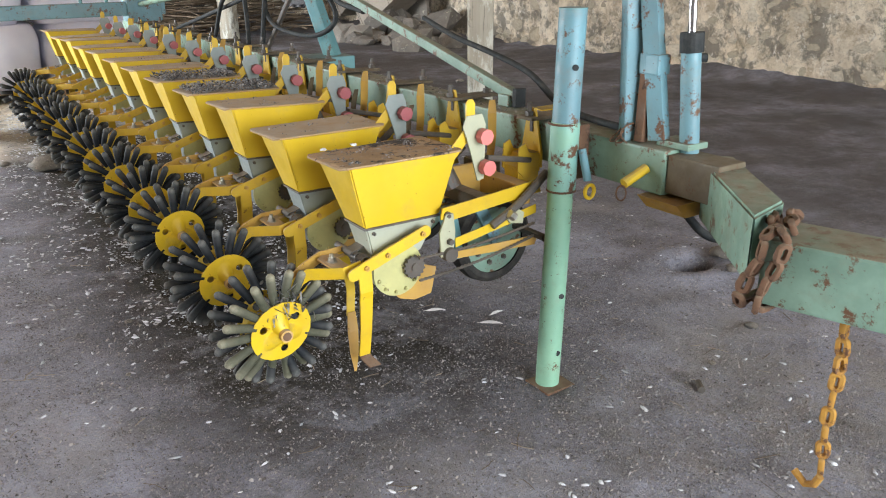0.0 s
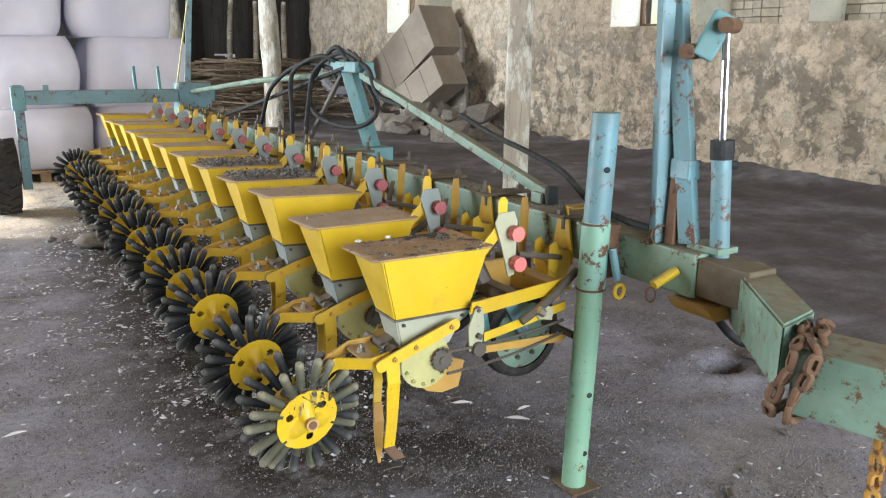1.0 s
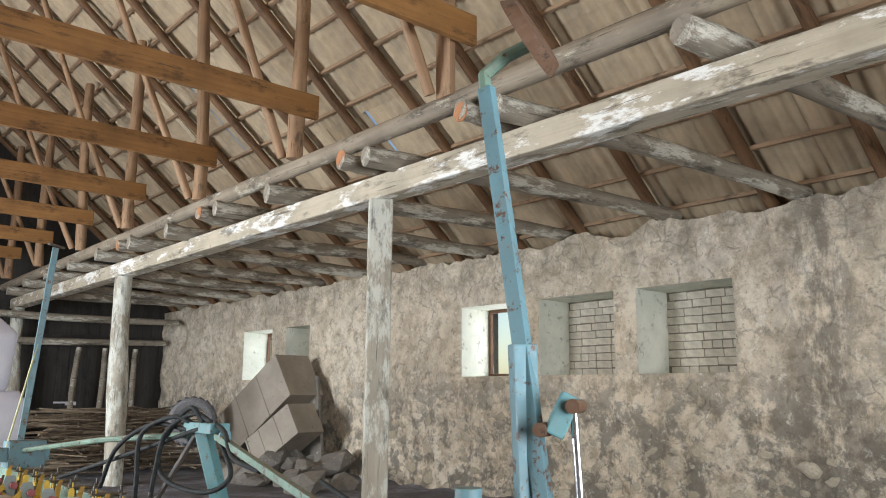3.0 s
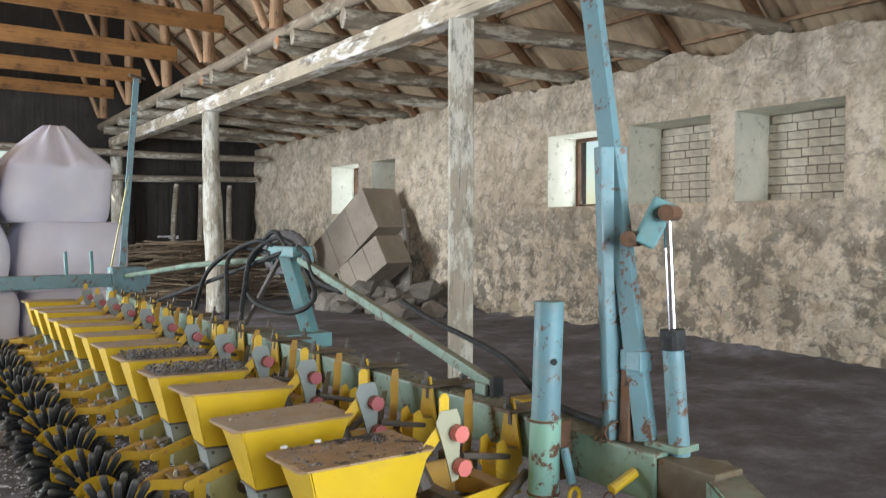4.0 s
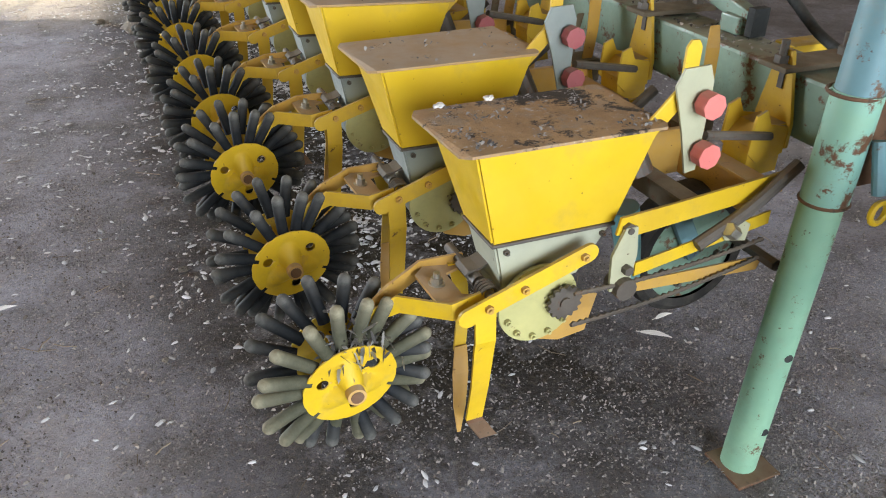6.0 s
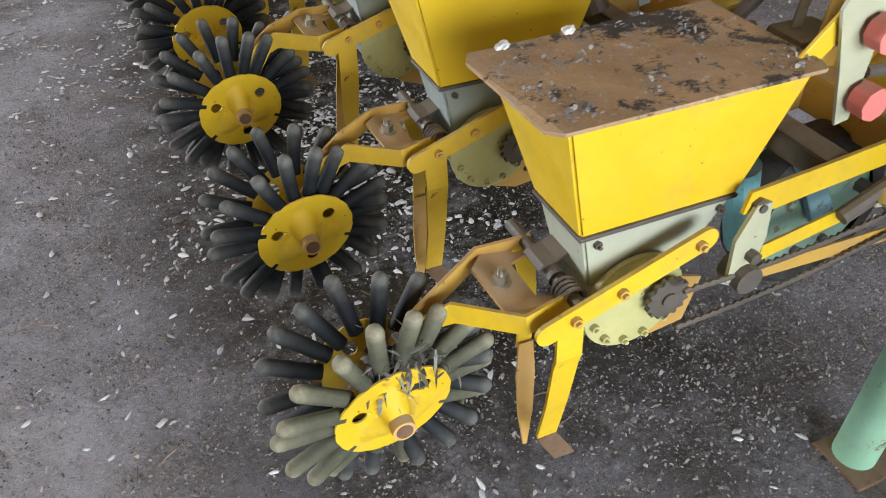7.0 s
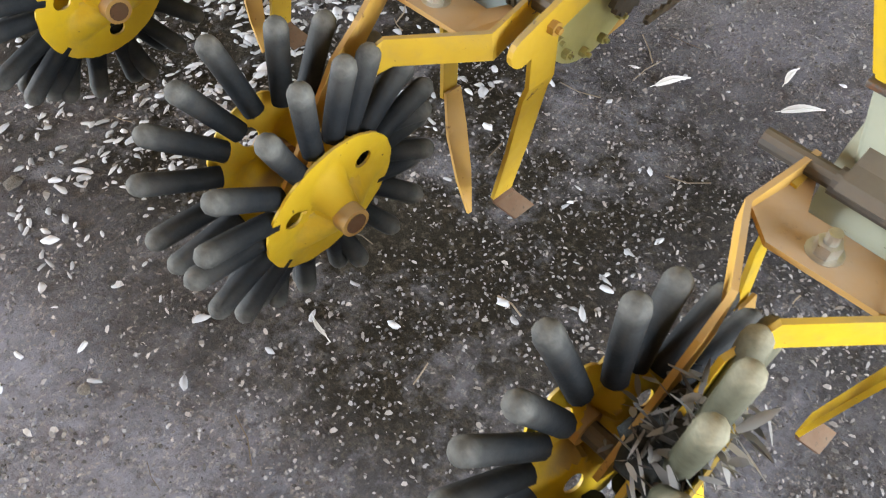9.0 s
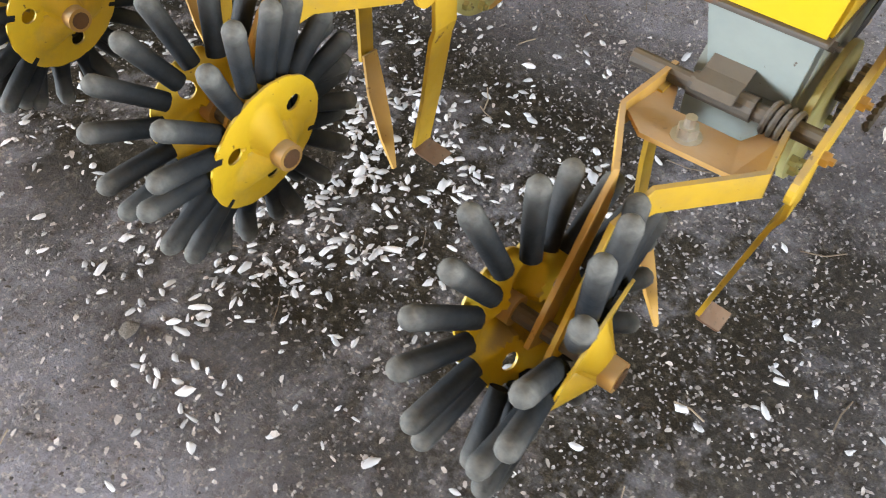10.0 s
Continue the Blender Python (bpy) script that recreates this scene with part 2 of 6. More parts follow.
def plaster():
    """Limewashed rubble wall: flaked plaster, exposed tan stone, dark damp low down in blotches."""
    k = Mat("limewashed_rubble", 0.9)
    stone = k.mix(k.ramp(k.noise(3.2, 6), [(0.35, 0.0), (0.65, 1.0)]), (0.46, 0.37, 0.26), (0.58, 0.49, 0.36))
    wash = k.mix(k.ramp(k.noise(0.8, 8, 0.65), [(0.35, 0.0), (0.65, 1.0)]), (0.76, 0.65, 0.495), (0.88, 0.795, 0.66))
    f = k.ramp(k.noise(4.7, 12, 0.78), [(0.40, 0.0), (0.55, 1.0)])
    c = k.mix(f, stone, wash)
    c = k.mix(k.ramp(k.noise(0.9, 9, 0.7), [(0.54, 0.0), (0.64, 0.5)]), c, (0.46, 0.38, 0.27))
    z = k.t.nodes.new("ShaderNodeSeparateXYZ")
    k.link(k.co, z.inputs[0])
    damp = k.ramp(k.noise(2.3, 12, 0.74, None, 0.1), [(0.47, 0.0), (0.54, 0.9)])
    mp = k.t.nodes.new("ShaderNodeMapRange")
    mp.inputs[1].default_value, mp.inputs[2].default_value = 0.0, 2.2
    k.link(z.outputs[2], mp.inputs[0])
    low = k.ramp(mp.outputs[0], [(0.0, 1.0), (0.55, 0.8), (0.9, 0.1)])
    c = k.mix(k.mul(damp, low), c, (0.19, 0.17, 0.14))
    c = k.mix(k.ramp(k.noise(22, 8, 0.7), [(0.58, 0.0), (0.68, 0.8)]), c, (0.20, 0.165, 0.125))
    c = k.mix(k.ramp(k.noise(6.5, 10, 0.78), [(0.57, 0.0), (0.63, 0.85)]), c, (0.86, 0.81, 0.71))
    # open joints between the stones, where the plaster has gone
    warp = k.t.nodes.new("ShaderNodeTexNoise")
    warp.inputs["Scale"].default_value = 4.0
    k.link(k.co, warp.inputs["Vector"])
    bend = k.t.nodes.new("ShaderNodeMix")
    bend.data_type, bend.blend_type = "RGBA", "ADD"
    bend.inputs[0].default_value = 0.16
    k.link(k.co, bend.inputs[6])
    k.link(warp.outputs["Color"], bend.inputs[7])
    vor = k.t.nodes.new("ShaderNodeTexVoronoi")
    vor.feature = "DISTANCE_TO_EDGE"
    vor.inputs["Scale"].default_value = 4.2
    k.link(bend.outputs[2], vor.inputs["Vector"])
    gone = k.ramp(k.noise(5.0, 9, 0.75), [(0.50, 0.0), (0.58, 0.55)])
    joint = k.ramp(vor.outputs["Distance"], [(0.0, 1.0), (0.03, 0.6), (0.08, 0.0)])
    c = k.mix(k.mul(joint, gone), c, (0.085, 0.07, 0.055))
    # bare courses of rubble along the top, and a broad run of damp from the eaves
    high = k.t.nodes.new("ShaderNodeMapRange")
    high.inputs[1].default_value, high.inputs[2].default_value = 2.65, 3.15
    k.link(z.outputs[2], high.inputs[0])
    bare = k.mul(high.outputs[0], k.ramp(k.noise(3.0, 9, 0.75), [(0.40, 0.0), (0.58, 0.85)]))
    course = k.mix(k.mul(k.ramp(vor.outputs["Distance"], [(0.0, 0.35), (0.07, 1.0)]), k.ramp(k.noise(9, 9, 0.75), [(0.38, 0.25), (0.52, 1.0)])), (0.17, 0.14, 0.10), k.mix(k.ramp(k.noise(5, 6), [(0.35, 0.0), (0.65, 1.0)]), (0.33, 0.27, 0.19), (0.56, 0.50, 0.40)))
    c = k.mix(bare, c, course)
    run = k.t.nodes.new("ShaderNodeMapRange")
    run.inputs[1].default_value, run.inputs[2].default_value = 1.1, 2.3
    k.link(z.outputs[1], run.inputs[0])
    streak = k.mul(k.ramp(run.outputs[0], [(0.0, 0.3), (0.45, 1.0), (1.0, 0.0)]), k.ramp(k.noise(1.0, 10, 0.76, (3.0, 3.0, 1.3)), [(0.44, 0.0), (0.54, 0.85)]))
    c = k.mix(streak, c, (0.17, 0.145, 0.115))
    h = k.mix(0.5, k.noise(7, 9, 0.7), k.noise(30, 6, 0.7))
    return k.done(c, None, h, 1.0, 0.07)


PLASTER = plaster()


def limewash():
    """Smooth old limewash on the reveals, lightened for daylight, faintly green, with dark runs."""
    k = Mat("daylit_limewash", 0.85)
    c = k.mix(k.ramp(k.noise(2.2, 6), [(0.35, 0.0), (0.65, 1.0)]), (0.62, 0.64, 0.55), (0.80, 0.79, 0.70))
    c = k.mix(k.ramp(k.noise(9, 9, 0.75), [(0.56, 0.0), (0.66, 0.7)]), c, (0.22, 0.19, 0.14))
    return k.done(c, None, k.noise(14, 7, 0.7), 0.5, 0.02)


LIMEWASH = limewash()


def stony(name, a, b, scale=4.0):
    k = Mat(name, 0.9)
    c = k.mix(k.random(), a, b)
    c = k.mix(k.ramp(k.noise(scale * 2, 7), [(0.35, 0.0), (0.7, 0.55)]), c, tuple(0.45 * v for v in a))
    c = k.mix(k.ramp(k.noise(scale * 4, 8, 0.7), [(0.57, 0.0), (0.68, 0.6)]), c, (0.66, 0.61, 0.50))
    return k.done(c, None, k.noise(scale * 9, 7, 0.7), 0.7, 0.02)


STONE = stony("field_stone", (0.50, 0.43, 0.32), (0.66, 0.59, 0.47))
BRICK = stony("white_silicate_brick", (0.62, 0.56, 0.46), (0.74, 0.69, 0.58), 6.0)
MORTAR = stony("grey_mortar", (0.25, 0.215, 0.17), (0.25, 0.215, 0.17), 8.0)
RUBBLE = stony("concrete_rubble", (0.17, 0.15, 0.13), (0.29, 0.26, 0.225), 3.0)


def soil():
    k = Mat("trampled_dirt", 0.95)
    c = k.mix(k.ramp(k.noise(0.7, 8, 0.6), [(0.36, 0.0), (0.64, 1.0)]), (0.195, 0.197, 0.232), (0.41, 0.42, 0.515))
    c = k.mix(k.ramp(k.noise(4.5, 8, 0.68), [(0.44, 0.0), (0.72, 0.7)]), c, (0.085, 0.074, 0.062))
    c = k.mix(k.ramp(k.noise(15, 9, 0.75), [(0.52, 0.0), (0.68, 0.5)]), c, (0.10, 0.088, 0.08))
    c = k.mix(k.ramp(k.noise(38, 6, 0.7), [(0.53, 0.0), (0.68, 0.6)]), c, (0.070, 0.060, 0.052))
    c = k.mix(k.ramp(k.noise(85, 7, 0.8), [(0.54, 0.0), (0.66, 0.65)]), c, (0.055, 0.047, 0.040))
    c = k.mix(k.ramp(k.noise(52, 7, 0.8), [(0.58, 0.0), (0.64, 0.6)]), c, (0.36, 0.345, 0.34))
    c = k.mix(k.ramp(k.noise(110, 5, 0.7), [(0.55, 0.0), (0.64, 0.9)]), c, (0.44, 0.42, 0.415))
    c = k.mix(k.ramp(k.noise(1.1, 7, 0.62), [(0.55, 0.0), (0.70, 0.7)]), c, (0.36, 0.35, 0.355))
    # a long dark brown band under the machine, ragged at its edges
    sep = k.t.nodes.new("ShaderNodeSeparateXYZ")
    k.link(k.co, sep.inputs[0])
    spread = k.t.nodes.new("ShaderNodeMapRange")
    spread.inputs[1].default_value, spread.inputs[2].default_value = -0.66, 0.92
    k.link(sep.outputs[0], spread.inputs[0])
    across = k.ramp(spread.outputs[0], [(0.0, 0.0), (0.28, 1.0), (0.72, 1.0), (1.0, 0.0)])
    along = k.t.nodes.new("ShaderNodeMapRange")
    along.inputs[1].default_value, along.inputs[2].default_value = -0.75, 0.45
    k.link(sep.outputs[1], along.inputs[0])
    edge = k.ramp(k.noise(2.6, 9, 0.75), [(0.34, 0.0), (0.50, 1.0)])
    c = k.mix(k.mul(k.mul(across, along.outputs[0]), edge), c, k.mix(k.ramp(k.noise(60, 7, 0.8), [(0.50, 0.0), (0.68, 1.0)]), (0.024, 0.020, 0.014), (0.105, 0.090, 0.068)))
    # pale trodden dust beside the drawbar
    far = k.t.nodes.new("ShaderNodeVectorMath")
    far.operation = "DISTANCE"
    far.inputs[1].default_value = (1.35, -0.75, 0.0)
    k.link(k.co, far.inputs[0])
    pale = k.mul(k.ramp(far.outputs["Value"], [(0.25, 1.0), (0.95, 0.0)]), k.ramp(k.noise(5.5, 9, 0.75), [(0.42, 0.0), (0.62, 0.85)]))
    c = k.mix(pale, c, (0.34, 0.32, 0.30))
    # darker blotched earth beyond the machine, towards the wall
    past = k.t.nodes.new("ShaderNodeMapRange")
    past.inputs[1].default_value, past.inputs[2].default_value = 1.6, 3.2
    k.link(sep.outputs[0], past.inputs[0])
    far_dark = k.mul(past.outputs[0], k.ramp(k.noise(1.3, 9, 0.72), [(0.36, 0.15), (0.56, 0.8)]))
    c = k.mix(far_dark, c, (0.105, 0.096, 0.094))
    # pale sandy straw dust trodden in by the doorway, lightened to paint sunlight there
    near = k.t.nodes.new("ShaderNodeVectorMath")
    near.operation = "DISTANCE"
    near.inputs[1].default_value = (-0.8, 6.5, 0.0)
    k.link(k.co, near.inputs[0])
    sunlit_sand = k.mul(k.ramp(k.mul(near.outputs["Value"], 0.42), [(0.35, 1.0), (1.0, 0.0)]), k.ramp(k.noise(3.5, 9, 0.75), [(0.34, 0.0), (0.50, 1.0)]))
    c = k.mix(sunlit_sand, c, k.mix(k.ramp(k.noise(40, 7, 0.8), [(0.40, 0.0), (0.60, 1.0)]), (0.46, 0.40, 0.31), (0.70, 0.63, 0.50)))
    h = k.mix(0.5, k.noise(26, 9, 0.78), k.noise(120, 5, 0.75))
    k.b.inputs["Specular IOR Level"].default_value = 0.2
    return k.done(c, None, h, 0.8, 0.014)


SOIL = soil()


def corrugated():
    k = Mat("fibre_cement_sheet", 0.85)
    c = k.mix(k.random(), (0.42, 0.32, 0.205), (0.56, 0.445, 0.30))
    c = k.mix(k.ramp(k.noise(2.5, 7, 0.65), [(0.4, 0.0), (0.7, 0.6)]), c, (0.20, 0.165, 0.12))
    return k.done(c, None, k.noise(50, 5), 0.3, 0.004)


SHEET = corrugated()


def bagcloth():
    k = Mat("woven_white_bag", 0.5)
    c = k.mix(k.ramp(k.noise(2.0, 5), [(0.3, 0.0), (0.7, 1.0)]), (0.62, 0.62, 0.75), (0.74, 0.74, 0.82))
    w = k.t.nodes.new("ShaderNodeTexWave")
    w.inputs["Scale"].default_value = 60
    k.link(k.co, w.inputs["Vector"])
    k.b.inputs["Subsurface Weight"].default_value = 0.0
    return k.done(c, None, k.mix(0.35, k.noise(5, 7, 0.6), w.outputs["Fac"]), 0.25, 0.03)


BAG = bagcloth()


def litter(name, a, b, rough=0.8):
    k = Mat(name, rough)
    return k.done(k.mix(k.island(), a, b))


HUSK = litter("white_husk", (0.30, 0.31, 0.335), (0.66, 0.68, 0.74))
GRIT = litter("grey_grit", (0.13, 0.123, 0.122), (0.36, 0.35, 0.36))
TWIG = litter("brown_twig", (0.07, 0.05, 0.03), (0.30, 0.25, 0.19))
HUSK_DARK = litter("dark_husk", (0.025, 0.023, 0.025), (0.42, 0.42, 0.43))
PEBBLE = litter("pebble", (0.06, 0.053, 0.05), (0.40, 0.375, 0.365))
CRUMB = litter("soil_crumb", (0.035, 0.030, 0.028), (0.29, 0.28, 0.29))
FEATHER = litter("feather", (0.55, 0.55, 0.56), (0.75, 0.75, 0.74))


def pane():
    k = Mat("dusty_glass", 0.15)
    k.b.inputs["Transmission Weight"].default_value = 1.0
    k.b.inputs["IOR"].default_value = 1.45
    return k.done((0.92, 0.94, 0.93))


GLASS = pane()

# ---- building blocks ----


def part(name, bm, material, parent=None, label="", smooth=False):
    me = bpy.data.meshes.new(name)
    bm.to_mesh(me)
    bm.free()
    me.materials.append(material)
    if smooth:
        me.polygons.foreach_set("use_smooth", [True] * len(me.polygons))
    ob = new(name, me)
    if parent is not None:
        ob.parent = parent
    if label:
        ob["label"] = label
    return ob


def soften(ob, degrees=40):
    """Smooth shading with sharp edges kept."""
    me = ob.data
    me.polygons.foreach_set("use_smooth", [True] * len(me.polygons))
    me.set_sharp_from_angle(angle=radians(degrees))
    return ob


def share(ob, name, m, parent=None):
    """Another object on the same mesh."""
    o = new(name, ob.data)
    o.parent = parent
    o.matrix_local = m
    return o


def thing(name, label, category, group="", at=(0, 0, 0), kind=""):
    return tagged(move(new(name), at), label, category, group, kind)


def move(ob, at):
    ob.location = at
    return ob


def box(bm, lo, hi, m=None, bevel=0.0):
    r = bmesh.ops.create_cube(bm, size=1.0)
    c = [(a + b) / 2 for a, b in zip(lo, hi)]
    s = [abs(b - a) for a, b in zip(lo, hi)]
    mat = Matrix.Translation(c) @ Matrix.Diagonal((*s, 1))
    bmesh.ops.transform(bm, matrix=(m @ mat) if m else mat, verts=r["verts"])
    if bevel:
        es = list({e for v in r["verts"] for e in v.link_edges})
        bmesh.ops.bevel(bm, geom=es, offset=bevel, segments=2, affect="EDGES", profile=0.6)
    return bm


def ends(p0, p1):
    """The pose whose z axis runs from p0 to p1, and the length."""
    p0, p1 = Vector(p0), Vector(p1)
    d = p1 - p0
    return Matrix.Translation(p0) @ d.to_track_quat("Z", "Y").to_matrix().to_4x4(), d.length


def rod(bm, p0, p1, r0, r1=None, seg=14):
    m, n = ends(p0, p1)
    bmesh.ops.create_cone(bm, cap_ends=True, segments=seg, radius1=r0, radius2=r0 if r1 is None else r1, depth=n, matrix=m @ Matrix.Translation((0, 0, n / 2)))
    return bm


def bar(bm, p0, p1, w, h, bevel=0.003, twist=0):
    """A square bar from p0 to p1."""
    m, n = ends(p0, p1)
    return box(bm, (-w / 2, -h / 2, 0), (w / 2, h / 2, n), m @ pose(0, 0, 0, 0, 0, twist), bevel)


def slab(bm, pts, y0, y1, bevel=0.0):
    """A plate: an outline in x and z, with its thickness along y."""
    a = [bm.verts.new((x, y0, z)) for x, z in pts]
    b = [bm.verts.new((x, y1, z)) for x, z in pts]
    bm.faces.new(a)
    bm.faces.new(b[::-1])
    n = len(pts)
    side = [bm.faces.new((a[i], b[i], b[(i + 1) % n], a[(i + 1) % n])) for i in range(n)]
    bmesh.ops.recalc_face_normals(bm, faces=bm.faces[:])
    return bm


def sweep(bm, pts, r, seg=8, closed=False):
    """A round tube along points."""
    P = [Vector(p) for p in pts]
    n = len(P)
    rings = []
    ref = None
    for i in range(n):
        d = (P[(i + 1) % n] - P[i - 1]) if closed or 0 < i < n - 1 else (P[1] - P[0] if i == 0 else P[-1] - P[-2])
        d.normalize()
        if ref is None:
            ref = d.orthogonal().normalized()
        ref = (ref - d * ref.dot(d)).normalized()
        q = d.cross(ref)
        rr = r[i] if isinstance(r, (list, tuple)) else r
        rings.append([bm.verts.new(P[i] + rr * (math.cos(a) * ref + math.sin(a) * q)) for a in (2 * math.pi * k / seg for k in range(seg))])
    for i in range(n if closed else n - 1):
        a, b = rings[i], rings[(i + 1) % n]
        for k in range(seg):
            bm.faces.new((a[k], a[(k + 1) % seg], b[(k + 1) % seg], b[k]))
    if not closed:
        bm.faces.new(rings[0][::-1])
        bm.faces.new(rings[-1])
    bmesh.ops.recalc_face_normals(bm, faces=bm.faces[:])
    return bm


def curve(ctrl, n=24):
    """Points of a smooth line through the given ones."""
    C = [Vector(c) for c in ctrl]
    C = [2 * C[0] - C[1]] + C + [2 * C[-1] - C[-2]]
    out = []
    for i in range(1, len(C) - 2):
        for k in range(n):
            t = k / n
            a, b, c, d = C[i - 1:i + 3]
            out.append(0.5 * (2 * b + (c - a) * t + (2 * a - 5 * b + 4 * c - d) * t * t + (3 * b - a - 3 * c + d) * t ** 3))
    return out + [C[-2]]


def tapered(bm, lo, hi, z0, z1):
    """A hopper shape between two rectangles (x0, x1, y0, y1)."""
    def ring(r, z):
        return [bm.verts.new(p) for p in ((r[0], r[2], z), (r[1], r[2], z), (r[1], r[3], z), (r[0], r[3], z))]
    a, b = ring(lo, z0), ring(hi, z1)
    bm.faces.new(a[::-1])
    bm.faces.new(b)
    for i in range(4):
        bm.faces.new((a[i], a[(i + 1) % 4], b[(i + 1) % 4], b[i]))
    return bm


def log_mesh(p0, p1, r0, r1, seed, wob=0.03, seg=12):
    """A crooked trunk between two points, in the frame of its start, lying along x."""
    rnd = random.Random(seed)
    n = 14
    ln = (Vector(p1) - Vector(p0)).length
    pts, rad = [], []
    a, b = rnd.uniform(0, 6), rnd.uniform(0, 6)
    for i in range(n + 1):
        t = i / n
        pts.append((t * ln, wob * math.sin(3 * t + a), wob * math.sin(4.2 * t + b)))
        rad.append((r0 + (r1 - r0) * t) * (1 + 0.06 * math.sin(9 * t + a) + rnd.uniform(-0.03, 0.03)))
    bm = sweep(bmesh.new(), pts, rad, seg)
    for v in bm.verts:
        v.co.y += rnd.uniform(-0.004, 0.004)
        v.co.z += rnd.uniform(-0.004, 0.004)
    return bm


def log(name, p0, p1, r0, r1, mat, parent, seed, axis=0):
    """A log object whose grain axis is its own x, y or z axis."""
    bm = log_mesh(p0, p1, r0, r1, seed)
    d = Vector(p1) - Vector(p0)
    turn = d.to_track_quat("X", "Z").to_matrix().to_4x4()
    fix = (Matrix.Identity(4), pose(0, 0, 0, 0, 0, 90), pose(0, 0, 0, 0, -90, 0))[axis]
    bmesh.ops.transform(bm, matrix=fix, verts=bm.verts)
    ob = soften(part(name, bm, mat, parent), 50)
    ob.matrix_local = Matrix.Translation(p0) @ turn @ fix.inverted()
    return ob


def stick(name, p0, p1, w, h, mat, parent, axis=0, bevel=0.006):
    """A sawn timber whose grain axis is its own x, y or z axis."""
    d = Vector(p1) - Vector(p0)
    n = d.length
    lo, hi = [(0, -w / 2, -h / 2), (-w / 2, 0, -h / 2), (-w / 2, -h / 2, 0)][axis], [(n, w / 2, h / 2), (w / 2, n, h / 2), (w / 2, h / 2, n)][axis]
    ob = part(name, box(bmesh.new(), lo, hi, None, bevel), mat, parent)
    turn = d.to_track_quat("XYZ"[axis], "Z" if axis < 2 else "Y").to_matrix().to_4x4()
    ob.matrix_local = Matrix.Translation(p0) @ turn
    return ob


# ---- the barn ----
ground = tagged(new("ground"), "dusty trampled dirt floor strewn with husks", "ground", kind="structure")
HOLE = (1.84, 0.34)


def ground_height(x, y):
    p = Vector((x, y, 0))
    z = 0.012 * noise.noise(p * 1.1) + 0.008 * noise.noise(p * 3.7) + 0.004 * noise.noise(p * 11)
    z += 0.0045 * noise.noise(p * 7.3) + 0.0022 * noise.noise(p * 31)
    z += 0.16 * max(0.0, min(1.0, (x - 6.45) / 0.6)) ** 1.5 * (0.6 + 0.6 * noise.noise(p * 2.1))
    d = math.hypot((x - HOLE[0]) / 0.115, (y - HOLE[1]) / 0.085)
    z += 0.03 * math.exp(-((d - 1.8) / 0.8) ** 2) - 0.34 * max(0.0, 1.0 - d ** 4 if d < 1 else 0.0)
    return z


def steps(marks):
    out = []
    for a, b, s in marks:
        n = max(1, round((b - a) / s))
        out += [a + (b - a) * i / n for i in range(n)]
    return out + [marks[-1][1]]


def lay_ground():
    xs = steps([(-400, -40, 90), (-40, -8, 8), (-8, -2, 0.5), (-2, 1.68, 0.03), (1.68, 2.0, 0.012), (2.0, 2.4, 0.03), (2.4, 7.1, 0.09), (7.1, 40, 8), (40, 400, 90)])
    ys = steps([(-400, -40, 90), (-40, -8, 8), (-8, -2, 0.5), (-2, 0.22, 0.03), (0.22, 0.46, 0.012), (0.46, 3.2, 0.03), (3.2, 9, 0.12), (9, 20, 0.4), (20, 60, 8), (60, 400, 90)])
    verts = [(x, y, ground_height(x, y)) for y in ys for x in xs]
    w = len(xs)
    faces = [(j * w + i, j * w + i + 1, (j + 1) * w + i + 1, (j + 1) * w + i) for j in range(len(ys) - 1) for i in range(w - 1)]
    me = bpy.data.meshes.new("soil")
    me.from_pydata(verts, [], faces)
    me.polygons.foreach_set("use_smooth", [True] * len(faces))
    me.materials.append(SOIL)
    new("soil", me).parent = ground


lay_ground()

EAST, THICK = 7.04, 0.76
SILL, HEAD, TOP = 1.70, 2.72, 3.45
OPEN = [(2.58, 3.845), (4.18, 5.425), (5.95, 6.98), (11.3, 12.2), (12.75, 13.98)]
wall_east = tagged(new("wall_east"), "thick limewashed rubble wall, plaster flaking and stained", "wall", kind="structure")


